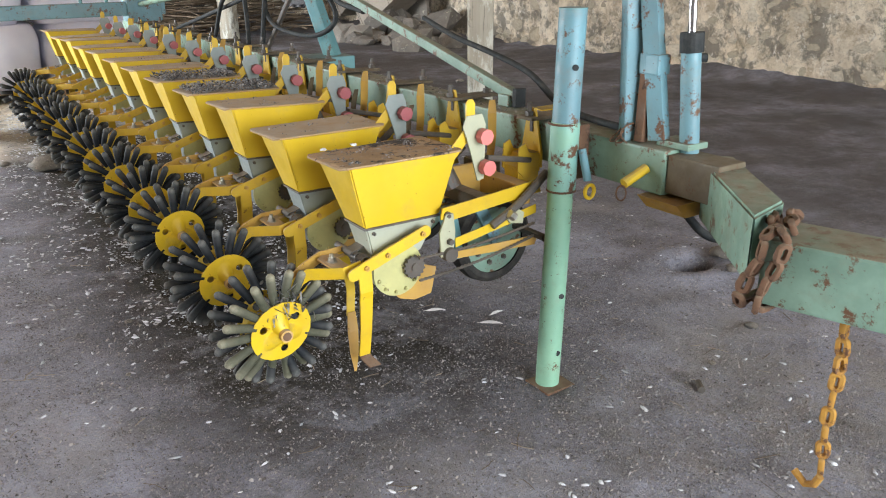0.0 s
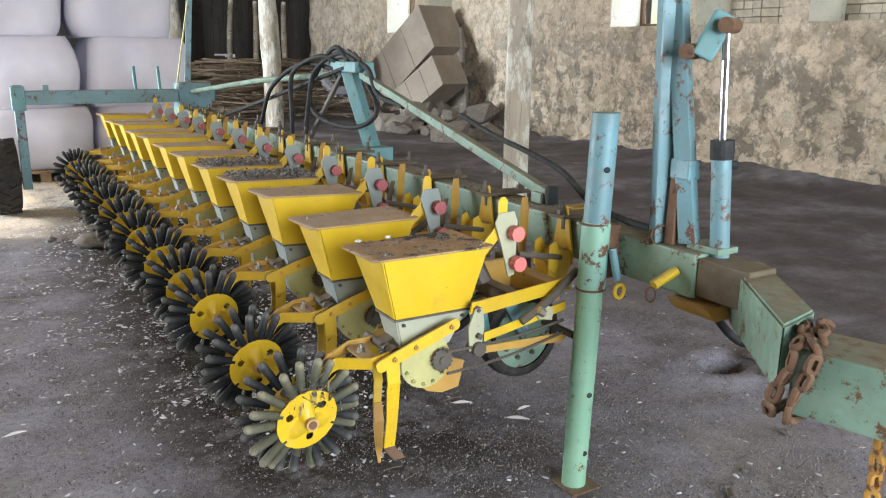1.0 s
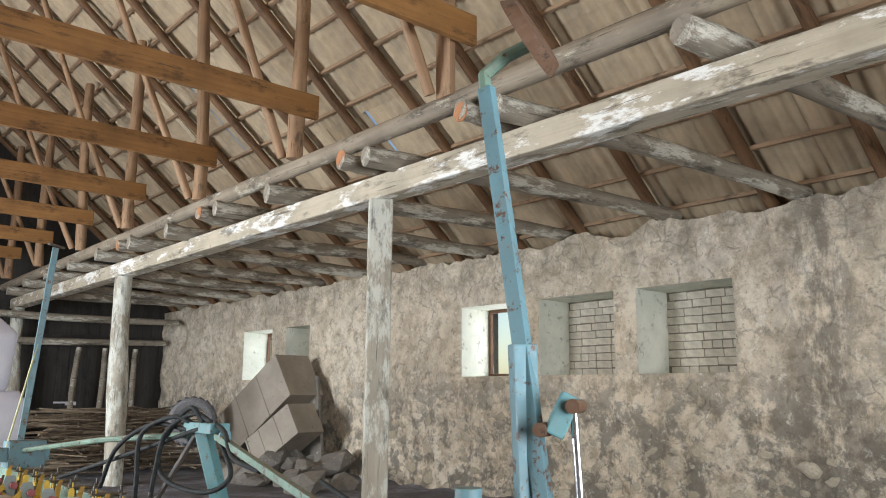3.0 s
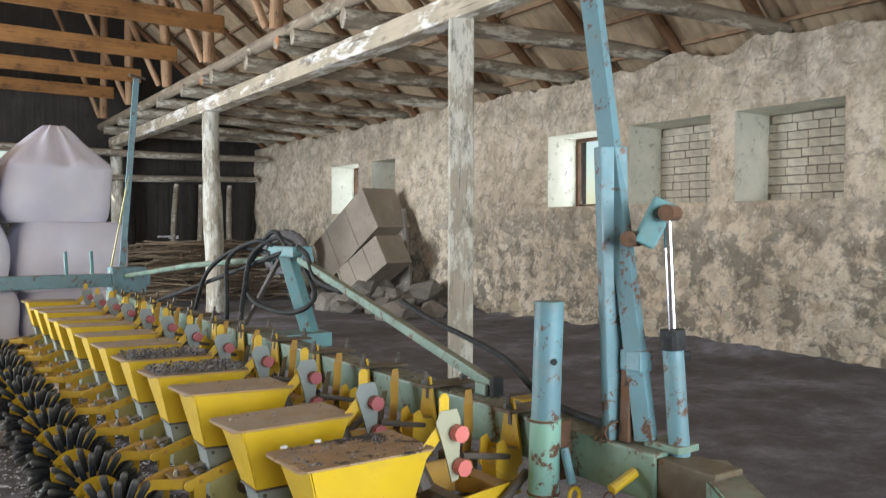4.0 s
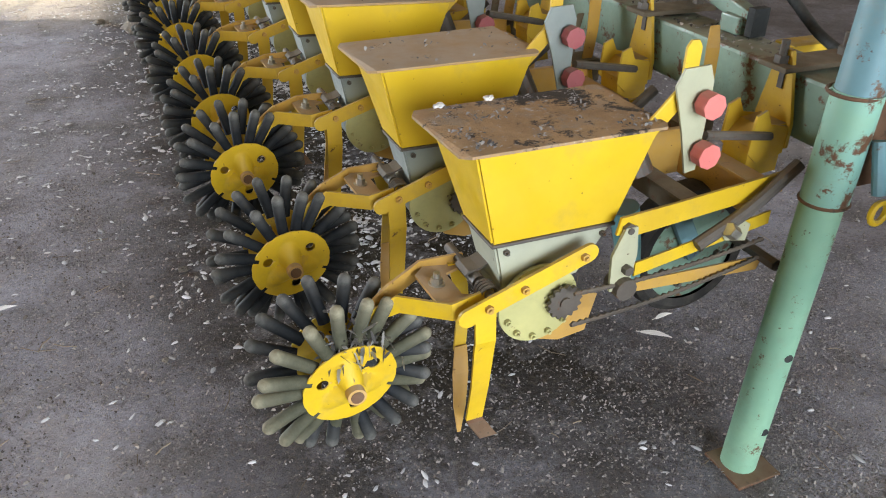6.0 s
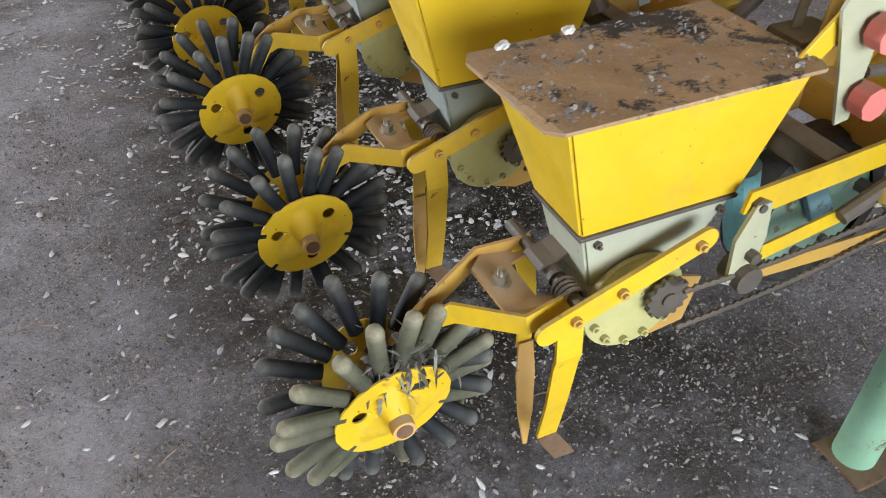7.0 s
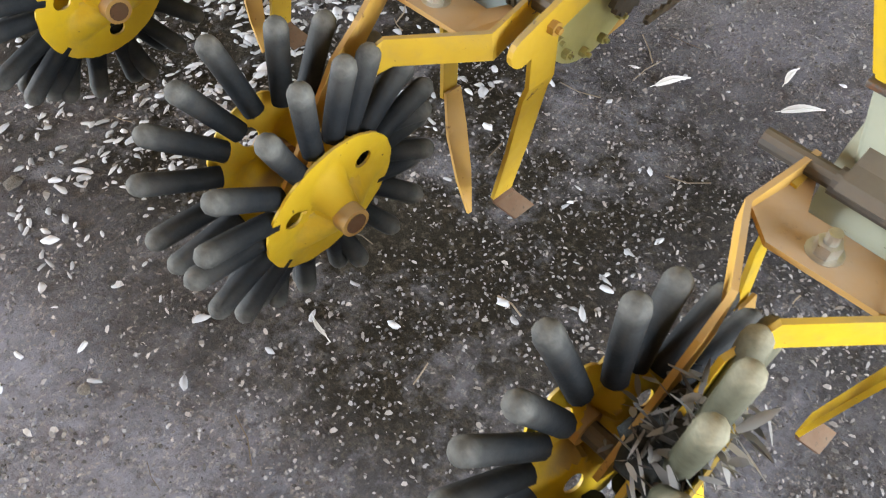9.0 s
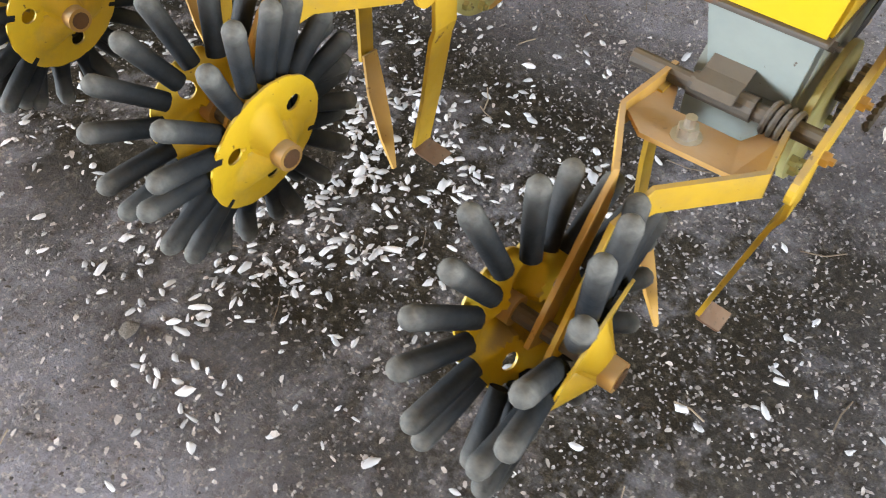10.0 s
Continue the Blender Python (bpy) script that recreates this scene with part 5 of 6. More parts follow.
for ctrl in ([(1.0, 2.66, 1.24), (0.92, 3.0, 1.26), (0.86, 3.4, 1.10), (0.84, 3.6, 0.845)],
             [(1.02, 2.5, 1.29), (0.98, 2.62, 1.36), (0.94, 2.90, 1.12), (0.92, 2.75, 0.96), (0.98, 2.35, 0.92), (1.03, 2.15, 1.02), (1.03, 2.30, 1.20)],
             [(1.04, 2.44, 1.29), (1.0, 2.60, 1.33), (0.93, 2.80, 1.22), (0.90, 2.85, 1.0), (0.86, 2.80, 0.835)],
             [(1.03, 2.36, 1.28), (1.01, 2.20, 1.24), (0.99, 2.05, 1.12), (0.96, 1.70, 1.08)],
             [(1.02, 2.6, 1.27), (0.94, 2.75, 1.31), (0.88, 3.05, 1.2), (0.85, 3.0, 0.95), (0.83, 2.95, 0.835)],
             [(1.0, 2.5, 1.25), (0.9, 3.4, 1.05), (0.82, 4.4, 0.845)]):
    hose("hydraulic_hose", ctrl, 0.014, "black rubber hydraulic hose looped at the hitch tower")
hose("hydraulic_hose", [(0.99, 1.20, 1.075), (0.95, 0.9, 1.02), (0.93, 0.62, 0.98), (0.93, 0.40, 0.93), (0.90, 0.20, 0.85), (0.83, -0.02, 0.845), (0.80, -0.26, 0.845)], 0.0115, "black rubber hose lying along the brace")
hose("hydraulic_hose", [(0.78, -0.40, 0.74), (0.80, -0.44, 0.66), (0.86, -0.50, 0.58), (0.95, -0.58, 0.60), (0.95, -0.60, 0.66)], 0.012, "black rubber hose sagging under the bar")
# yellow gearbox strap beyond the bar
part("strap", box(bmesh.new(), (0.8435, 0.22, 0.790), (0.970, 0.285, 0.836), None, 0.012), YELLOW, fr, "yellow clamp strap behind the bar")

# jack leg
leg = thing("jack_leg", "round green and blue parking jack leg standing on the floor", "jack leg")
LX, LY = 0.640, -0.114
bm = rod(bmesh.new(), (LX - 0.008, LY + 0.02, 0.004), (LX, LY, 0.70), 0.0385, None, 24)
soften(part("inner_tube", bm, LEGGREEN, leg, "pale green inner tube"), 40)
bm = rod(bmesh.new(), (LX, LY, 0.665), (LX + 0.004, LY - 0.004, 0.872), 0.0425, None, 24)
soften(part("sleeve", bm, LEGPAINT, leg, "chipped blue-green sleeve"), 40)
bm = rod(bmesh.new(), (LX + 0.004, LY - 0.004, 0.872), (LX + 0.010, LY - 0.010, 1.185), 0.0395, None, 24)
soften(part("upper_tube", bm, BLUE, leg, "light blue upper tube with black scuffs"), 40)
for z, r in ((0.667, 0.0425), (0.868, 0.0435)):
    bm = sweep(bmesh.new(), [(LX + r * math.cos(a), LY + r * math.sin(a), z) for a in (2 * math.pi * k / 24 for k in range(24))], 0.0035, 6, True)
    part("collar", bm, RUST, leg)
part("top_cap", rod(bmesh.new(), (LX + 0.010, LY - 0.010, 1.184), (LX + 0.010, LY - 0.010, 1.189), 0.0405, None, 24), CRANK, leg)
for z, yy in ((1.03, -0.047), (0.33, -0.028), (0.13, -0.022)):
    part("pin_hole", rod(bmesh.new(), (LX - 0.002, LY + yy + 0.012, z), (LX - 0.006, LY + yy - 0.001, z), 0.009, None, 12), RUBBER, leg)
bm = rod(bmesh.new(), (LX + 0.03, LY - 0.05, 0.795), (LX + 0.035, LY - 0.075, 0.705), 0.012, None, 10)
part("pin", bm, BLUE, leg)
part("pin_ring", sweep(bmesh.new(), [(LX + 0.035 + 0.018 * math.cos(a), LY - 0.085, 0.675 + 0.020 * math.sin(a)) for a in (2 * math.pi * k / 18 for k in range(18))], 0.006, 8, True), YELLOW, leg)
part("base_plate", box(bmesh.new(), (LX - 0.06, LY - 0.045, 0.0), (LX + 0.055, LY + 0.07, 0.010), None, 0.003), RUST, leg)
part("bar_bracket", box(bmesh.new(), (LX + 0.03, LY - 0.03, 0.70), (0.7175, LY + 0.03, 0.86), None, 0.004), RUST, leg)

# folded row marker with its cylinder
mk = thing("row_marker", "light blue folded row marker arm, rusted at its joints", "marker arm", "row markers")
part("upright", bar(bmesh.new(), (0.765, -0.272, 0.833), (0.735, -0.262, 1.60), 0.040, 0.078, 0.005), BLUE, mk)
part("swing_arm", bar(bmesh.new(), (0.765, -0.365, 0.845), (0.715, -0.135, 2.42), 0.034, 0.050, 0.004), BLUE, mk)
part("collar", box(bmesh.new(), (0.738, -0.366, 1.02), (0.786, -0.296, 1.075), None, 0.006), BLUE, mk)
part("slide", bar(bmesh.new(), (0.745, -0.315, 0.835), (0.755, -0.315, 1.12), 0.03, 0.022), RUST, mk)
bm = sweep(bmesh.new(), [(0.715, -0.135, 2.40), (0.74, -0.10, 2.48), (0.80, -0.14, 2.55), (0.84, -0.20, 2.58)], 0.022, 8)
part("marker_axle", bm, GREEN, mk)
bm = rod(bmesh.new(), (0.835, -0.20, 2.60), (0.85, -0.235, 2.62), 0.15, 0.13, 28)
part("marker_disc", bm, RUST, mk, "rusty marker disc")
part("crank", bar(bmesh.new(), (0.735, -0.375, 1.345), (0.775, -0.410, 1.455), 0.05, 0.055, 0.006), CRANK, mk)
for p in ((0.725, -0.345, 1.36), (0.765, -0.43, 1.425)):
    part("pivot_pin", rod(bmesh.new(), (p[0] - 0.035, p[1] - 0.02, p[2]), (p[0] + 0.035, p[1] + 0.01, p[2]), 0.020, None, 12), RUST, mk)
bm = rod(bmesh.new(), (0.80, -0.445, 0.79), (0.785, -0.430, 1.09), 0.026, None, 18)
cylr = soften(part("cylinder", bm, BLUE, mk, "light blue hydraulic cylinder"), 40)
part("gland", rod(bmesh.new(), (0.786, -0.431, 1.085), (0.784, -0.429, 1.135), 0.031, None, 18), RUBBER, cylr)
part("piston_rod", rod(bmesh.new(), (0.784, -0.429, 1.13), (0.768, -0.424, 1.405), 0.0105, None, 14), CHROME, cylr, "bright chrome piston rod")
part("port", rod(bmesh.new(), (0.79, -0.43, 1.07), (0.822, -0.452, 1.07), 0.012, None, 8), RUBBER, cylr)
part("cylinder_foot", box(bmesh.new(), (0.76, -0.47, 0.832), (0.84, -0.36, 0.85), None, 0.003), GREEN, mk)
bm = bmesh.new()
for k in range(3):
    sweep(bm, [(0.73 + 0.02 * math.cos(a), -0.285 + 0.02 * k + 0.012 * math.cos(2 * a), 0.855 + 0.03 * math.sin(a + k)) for a in (2 * math.pi * i / 14 for i in range(14))], 0.0025, 5, True)
part("wire_knot", bm, RUST, mk)

far = thing("row_marker", "thin teal folded row marker pole at the far end", "marker arm", "row markers")
part("pole", bar(bmesh.new(), (0.80, 5.52, 1.0), (0.93, 5.50, 2.68), 0.055, 0.05, 0.004), BLUE, far)
part("cross_head", rod(bmesh.new(), (0.86, 5.44, 2.70), (1.02, 5.58, 2.70), 0.012, None, 8), STEEL, far)
part("stay", rod(bmesh.new(), (0.70, 5.5, 1.0), (0.86, 5.49, 1.85), 0.008, None, 6), OLIVE, far)

# end support with its wheel
es = thing("end_support", "light blue cross arm with rubber-tyred support wheel", "support wheel")
part("cross_arm", box(bmesh.new(), (-0.50, 5.44, 0.885), (1.02, 5.56, 0.995), None, 0.006), BLUE, es)
part("arm_head", box(bmesh.new(), (0.70, 5.40, 0.834), (0.98, 5.62, 1.05), None, 0.01), BLUE, es)
part("wheel_leg", box(bmesh.new(), (-0.585, 5.45, 0.20), (-0.515, 5.54, 1.04), None, 0.005), BLUE, es)
part("knuckle", box(bmesh.new(), (-0.60, 5.43, 0.84), (-0.4995, 5.57, 1.03), None, 0.006), CRANK, es)
for px in (0.36, 0.56):
    part("stop_pin", rod(bmesh.new(), (px, 5.5, 0.99), (px - 0.01, 5.5, 1.19), 0.014, None, 8), CRANK, es)
part("lug", box(bmesh.new(), (-0.36, 5.49, 0.995), (-0.32, 5.52, 1.04)), CRANK, es)


def tyre(parent, c, r, w, lugs, name="tyre", axis="x"):
    """A lugged tyre about the x axis."""
    bm = bmesh.new()
    n = 40
    prof = [(0.60, -0.40), (0.80, -0.5), (0.93, -0.42), (0.955, 0.0), (0.93, 0.42), (0.80, 0.5), (0.60, 0.40)]
    rows = [[bm.verts.new((w * y, r * k * math.cos(a), r * k * math.sin(a))) for k, y in prof] for a in (2 * math.pi * i / n for i in range(n))]
    for i in range(n):
        for k in range(len(prof) - 1):
            bm.faces.new((rows[i][k], rows[(i + 1) % n][k], rows[(i + 1) % n][k + 1], rows[i][k + 1]))
    for i in range(lugs):
        for s in (-1, 1):
            a = 360 * (i + (0.25 if s > 0 else -0.25)) / lugs
            box(bm, (s * 0.02 * w, -0.035 * r, 0), (s * 0.50 * w, 0.035 * r, 0.07 * r), pose(0, 0, 0, a, 0, 0) @ pose(0, 0, 0.925 * r, 0, 0, s * 30), 0.0)
    bmesh.ops.recalc_face_normals(bm, faces=bm.faces[:])
    ob = part(name, bm, TYRE, parent, "black lugged rubber tyre")
    ob.location = c
    return ob


tyre(es, (-0.70, 5.50, 0.31), 0.31, 0.19, 18)
part("rim", rod(bmesh.new(), (-0.74, 5.5, 0.31), (-0.64, 5.5, 0.31), 0.19, None, 24), GREEN, es)
part("axle", rod(bmesh.new(), (-0.66, 5.5, 0.31), (-0.52, 5.5, 0.31), 0.03, None, 12), STEEL, es)


# ---- chains on the drawbar ----
def link_mesh(ln=0.046, w=0.030, r=0.0062):
    pts = []
    for k in range(20):
        a = 2 * math.pi * k / 20
        x = (w / 2 - r) * math.cos(a)
        z = (w / 2 - r) * math.sin(a) + (ln / 2 - w / 2) * (1 if math.sin(a) >= 0 else -1)
        pts.append((x, 0, z))
    return sweep(bmesh.new(), pts, r, 6, True)


def chain(name, ctrl, mat, label, pitch=0.036, size=1.0):
    ch = thing(name, label, "chain", "chains on the drawbar")
    pts = curve(ctrl, 40)
    acc, last, k, first = 0.0, pts[0], 0, None
    for p, q in zip(pts, pts[1:]):
        acc += (q - p).length
        if acc >= pitch * size:
            acc = 0.0
            turn = (q - p).to_track_quat("Z", "Y").to_matrix().to_4x4()
            m = Matrix.Translation(q) @ turn @ pose(0, 0, 0, 0, 0, 90 * (k % 2) + 25)
            if first is None:
                first = soften(part("link", link_mesh(0.046 * size, 0.030 * size, 0.0066 * size), mat, ch), 60)
                first.matrix_local = m
            else:
                share(first, "link", m, ch)
            k += 1
    return ch


def round_bar(y, n, off, grow=0.012):
    """A loop of points round the drawbar at a distance along it."""
    m = pose(0.562, -0.885, 0.703, 0, 0, 17)
    pts = []
    for a in range(n + 1):
        t = 2 * math.pi * a / n + off
        c, s = math.cos(t), math.sin(t)
        k = 1 / max(abs(c) / (0.080 + grow), abs(s) / (0.0725 + grow))
        pts.append(m @ Vector((k * c, y + 0.02 * math.sin(2 * t), k * s)))
    return pts


chain("wrapped_chain", round_bar(0.010, 14, 2.0) + round_bar(-0.030, 14, 2.0, 0.016)[1:], RUST, "heavy rusty chain wrapped round the drawbar", size=1.15)
chain("hanging_chain", [(0.600, -1.045, 0.632), (0.603, -1.05, 0.50), (0.598, -1.046, 0.36), (0.604, -1.05, 0.22)], RUSTYELLOW, "rusty yellow chain hanging from the drawbar", size=1.1)
part("hook", sweep(bmesh.new(), [(0.604, -1.05, 0.225), (0.602, -1.04, 0.20), (0.60, -1.02, 0.19), (0.60, -0.99, 0.21)], 0.009, 8), RUSTYELLOW, bpy.data.objects["hanging_chain"])

# ---- white big bags on a pallet ----


def bag_mesh(w, d, h, seed, top):
    bm = bmesh.new()
    off = Vector((seed * 3.1, seed * 1.7, 0))
    n, rings = 56, 30
    rows = []
    for j in range(rings + 1):
        v = j / rings
        z = h * v
        bulge = 1.02 - 0.13 * abs(2 * v - 1) ** 4
        if top and v > 0.72:
            t = (v - 0.72) / 0.28
            bulge *= (1 - 0.88 * t) ** 0.9
            z = h * 0.72 + h * 0.55 * t
        row = []
        for i in range(n):
            a = 2 * math.pi * i / n
            c, s = math.cos(a), math.sin(a)
            k = 1 / (abs(c) ** 7 + abs(s) ** 7) ** (1 / 7)
            p = Vector((c * k * w / 2, s * k * d / 2, 0)) * bulge
            p.z = z
            f = noise.noise(p * 2.2 + off) * 0.05 + noise.noise(Vector((p.x * 6, p.y * 6, p.z * 2.5)) + off) * 0.012
            if top and v > 0.72:
                f += 0.05 * noise.noise(Vector((a * 3, v * 2, seed))) + 0.035 * math.sin(a * 11 + 4 * v)
            row.append(bm.verts.new(p + Vector((c, s, 0)) * f))
        rows.append(row)
    for j in range(rings):
        for i in range(n):
            bm.faces.new((rows[j][i], rows[j][(i + 1) % n], rows[j + 1][(i + 1) % n], rows[j + 1][i]))
    bm.faces.new(rows[0][::-1])
    bm.faces.new(rows[-1])
    return bm


for k, (bx, by, bz, w, h, top) in enumerate(((-0.30, 7.62, 0.12, 1.02, 0.62, False), (0.76, 7.66, 0.12, 1.02, 0.62, False), (-1.36, 7.7, 0.12, 1.02, 0.62, False), (-0.40, 7.66, 0.73, 1.04, 0.72, False), (0.72, 7.70, 0.73, 1.06, 0.72, False), (-0.48, 7.68, 1.44, 1.02, 0.70, True), (0.60, 7.74, 1.44, 1.04, 0.82, True))):
    ob = soften(part("big_bag", bag_mesh(w, 1.0, h, k + 1, top), BAG), 60)
    ob.location = (bx, by, bz)
    tagged(ob, "full white woven big bag with gathered top, stacked" if top else "full white woven big bag stacked on a pallet", "bulk bag", "stacked big bags")
for px in (-1.4, -0.30, 0.76):
    pal = thing("pallet", "worn wooden pallet under the big bags", "pallet", "pallets", (px, 7.62, 0))
    for q in range(5):
        part("deck_board", box(bmesh.new(), (-0.5, -0.55 + 0.235 * q, 0.095), (0.5, -0.41 + 0.235 * q, 0.117), None, 0.003), WOOD_BATTEN, pal)
    for q in (-0.5, -0.05, 0.4):
        part("bearer", box(bmesh.new(), (q, -0.55, 0.0), (q + 0.1, 0.55, 0.0945), None, 0.004), WOOD_BATTEN, pal)

# ---- junk along the wall ----


def bin_box(name, size, m, label):
    th = tagged(new(name), label, "metal bin", "discarded bins")
    th.matrix_basis = m
    L, W, D = size
    bm = box(bmesh.new(), (-D / 2, -L / 2, -W / 2), (D / 2, L / 2, W / 2), None, 0.012)
    part("body", bm, SHEETMETAL, th)
    for f in (-0.16, 0.2):
        part("seam", box(bmesh.new(), (-D / 2 - 0.012, f * L - 0.012, -W / 2 + 0.01), (-D / 2 - 0.0005, f * L + 0.012, W / 2 - 0.01)), SHEETMETAL, th)
    part("rim", box(bmesh.new(), (-D / 2 - 0.015, L / 2 - 0.03, -W / 2 - 0.015), (D / 2 + 0.015, L / 2 + 0.01, W / 2 + 0.015), None, 0.004), SHEETMETAL, th)
    return th


bin_box("metal_bin", (1.95, 0.85, 0.75), pose(6.35, 11.45, 1.22, -34, 0, 8), "grey sheet-metal bin tipped on rubble against the wall")
bin_box("metal_bin", (1.2, 0.55, 0.6), pose(6.1, 10.45, 0.72, -32, 0, 12), "smaller grey sheet-metal bin tipped over")
pn = tagged(part("leaning_panel", box(bmesh.new(), (-0.03, -0.32, 0.0), (0.03, 0.32, 1.75), None, 0.008), RUBBLE), "grey board leaning against the wall", "board")
pn.matrix_basis = pose(6.50, 10.15, 0.05, -24, 10, 0)
rb = random.Random(21)


def boulder(seed, flat=0.7, sub=2):
    bm = bmesh.new()
    bmesh.ops.create_icosphere(bm, subdivisions=sub, radius=0.5)
    o = Vector((seed * 1.37, seed * 2.1, seed))
    for v in bm.verts:
        n = v.co.normalized()
        k = 1 + 0.35 * noise.noise(n * 1.5 + o) + 0.12 * noise.noise(n * 4 + o)
        v.co = Vector((n.x * k * 0.5, n.y * k * 0.5, n.z * k * 0.5 * flat))
    return bm


lumps = []
for k in range(5):
    ob = part("rubble_block", boulder(k + 2, 0.75, 1), RUBBLE)
    lumps.append(ob)
for k in range(46):
    s = rb.uniform(0.12, 0.62) if k > 8 else rb.uniform(0.6, 0.95)
    px, py = rb.uniform(5.2, 6.7), rb.gauss(10.4, 0.9)
    m = pose(px, py, 0.16 * s + (0.22 * rb.random() if px > 5.9 and 9.6 < py < 11.2 else 0), rb.uniform(-30, 30), rb.uniform(-30, 30), rb.uniform(0, 360)) @ Matrix.Diagonal((s, s * rb.uniform(0.6, 1.0), s * rb.uniform(0.6, 1), 1))
    ob = lumps[k] if k < 5 else share(lumps[k % 5], "rubble_block", m)
    ob.matrix_basis = m
    tagged(ob, "grey lump of broken concrete on the rubble heap", "rubble", "rubble heap")
DUSTY = rubber("dusty_tyre_rubber", (0.16, 0.155, 0.16), (0.36, 0.35, 0.36))
tagged(tyre(None, (5.2, 12.2, 0.92), 0.44, 0.30, 20, "tractor_tyre"), "old tractor tyre grey with dust, leaning on brushwood", "tyre")
bpy.data.objects["tractor_tyre"].data.materials[0] = DUSTY
bpy.data.objects["tractor_tyre"].rotation_euler = (0.2, 0.15, 1.1)


def brushwood():
    bm = bmesh.new()
    rnd = random.Random(5)
    for k in range(420):
        z = 0.05 + 1.08 * (k / 420)
        w = 1.0 - 0.25 * z
        cx, cy = 4.3 + rnd.uniform(-1.7, 1.5) * w, 13.3 + rnd.uniform(-0.7, 0.9)
        a = rnd.gauss(0.15, 0.35) if rnd.random() < 0.8 else rnd.uniform(0, 3.1)
        ln = rnd.uniform(0.6, 1.5)
        d = Vector((math.cos(a), math.sin(a), rnd.uniform(-0.08, 0.1))) * ln / 2
        c = Vector((cx, cy, z))
        mid = c + Vector((rnd.uniform(-0.05, 0.05), rnd.uniform(-0.05, 0.05), rnd.uniform(-0.03, 0.05)))
        r = rnd.uniform(0.007, 0.02)
        sweep(bm, [c - d, mid, c + d], [r, r * 0.9, r * 0.6], 5)
    return bm


tagged(part("brushwood_stack", brushwood(), WOOD_STICK), "tall stack of dry brushwood and wattle", "brushwood", kind="stuff")

# ---- litter: husks, feathers, pebbles, straw ----


def flakes(name, spots, mat, label, category, thick=0.35):
    """Small curled chips as one mesh; spots: x, y, z, length, width, turn, tilt."""
    verts, faces = [], []
    for x, y, z, ln, w, turn, tilt in spots:
        c, s = math.cos(turn), math.sin(turn)
        n = len(verts)
        for a, b, h in ((-1, 0, 0), (-0.45, 0.9, 1), (0.45, 1.0, 1), (1, 0, 0), (0.45, -1.0, 0.4), (-0.45, -0.9, 0.4)):
            u, v = a * ln / 2, b * w / 2
            verts.append((x + c * u - s * v, y + s * u + c * v, z + h * thick * w + a * tilt * ln))
        faces += [(n, n + 1, n + 5), (n + 1, n + 2, n + 4, n + 5), (n + 2, n + 3, n + 4)]
    me = bpy.data.meshes.new(name)
    me.from_pydata(verts, [], faces)
    me.materials.append(mat)
    return tagged(new(name, me), label, category, kind="stuff")


def husks(name, spots, mat, label, category):
    """Puffy oval seed husks as one mesh, each a low lopsided dome with a ragged rim."""
    verts, faces = [], []
    for x, y, z, ln, w, turn, tilt in spots:
        c, s = math.cos(turn), math.sin(turn)
        n = len(verts)
        rag = [lr.uniform(0.62, 1.2) for _ in range(8)]
        for size, h in ((1.0, 0.0), (0.66, 0.24)):
            for i in range(8):
                a = math.pi * i / 4
                u, v = rag[i] * size * math.cos(a) * ln / 2, rag[i] * size * math.sin(a) * w / 2
                verts.append((x + c * u - s * v, y + s * u + c * v, z + h * w + 0.5 * tilt * (u + ln / 2)))
        verts.append((x, y, z + 0.30 * w + 0.25 * tilt * ln))
        for i in range(8):
            j = (i + 1) % 8
            faces += [(n + i, n + j, n + 8 + j, n + 8 + i), (n + 8 + i, n + 8 + j, n + 16)]
    me = bpy.data.meshes.new(name)
    me.from_pydata(verts, [], faces)
    me.polygons.foreach_set("use_smooth", [True] * len(faces))
    me.materials.append(mat)
    return tagged(new(name, me), label, category, kind="stuff")


lr = random.Random(77)
DOWN = litter("grey_down", (0.06, 0.055, 0.05), (0.52, 0.52, 0.52))


def floor_spots(n, size, density):
    out = []
    while len(out) < n:
        x, y = lr.uniform(-1.9, 2.2), lr.uniform(-1.7, 6.5)
        if lr.random() < density(x, y):
            ln = lr.uniform(*size) * (1.5 if lr.random() < 0.08 else 1.0)
            out.append((x, y, ground_height(x, y) + 0.001, ln, ln * lr.uniform(0.25, 0.55), lr.uniform(0, 6.3), lr.uniform(-0.15, 0.3)))
    return out


def thickly(x, y):
    clump = 0.5 + 0.5 * (0.6 * noise.noise(Vector((x * 3.1, y * 3.1, 4))) + 0.6 * noise.noise(Vector((x * 9, y * 9, 1))))
    start = max(0.03, min(1.0, (y - 0.72) / 0.28))
    row = math.exp(-((x - 0.08) / 0.38) ** 2) * start
    wide = 0.022 + 0.10 * math.exp(-((x + 0.65) / 0.5) ** 2) * min(1.0, max(0.0, (y - 1.2) / 0.8))
    return min(1.0, (row + wide) * max(0.0, clump - 0.12) ** 3.0 * 5.5)


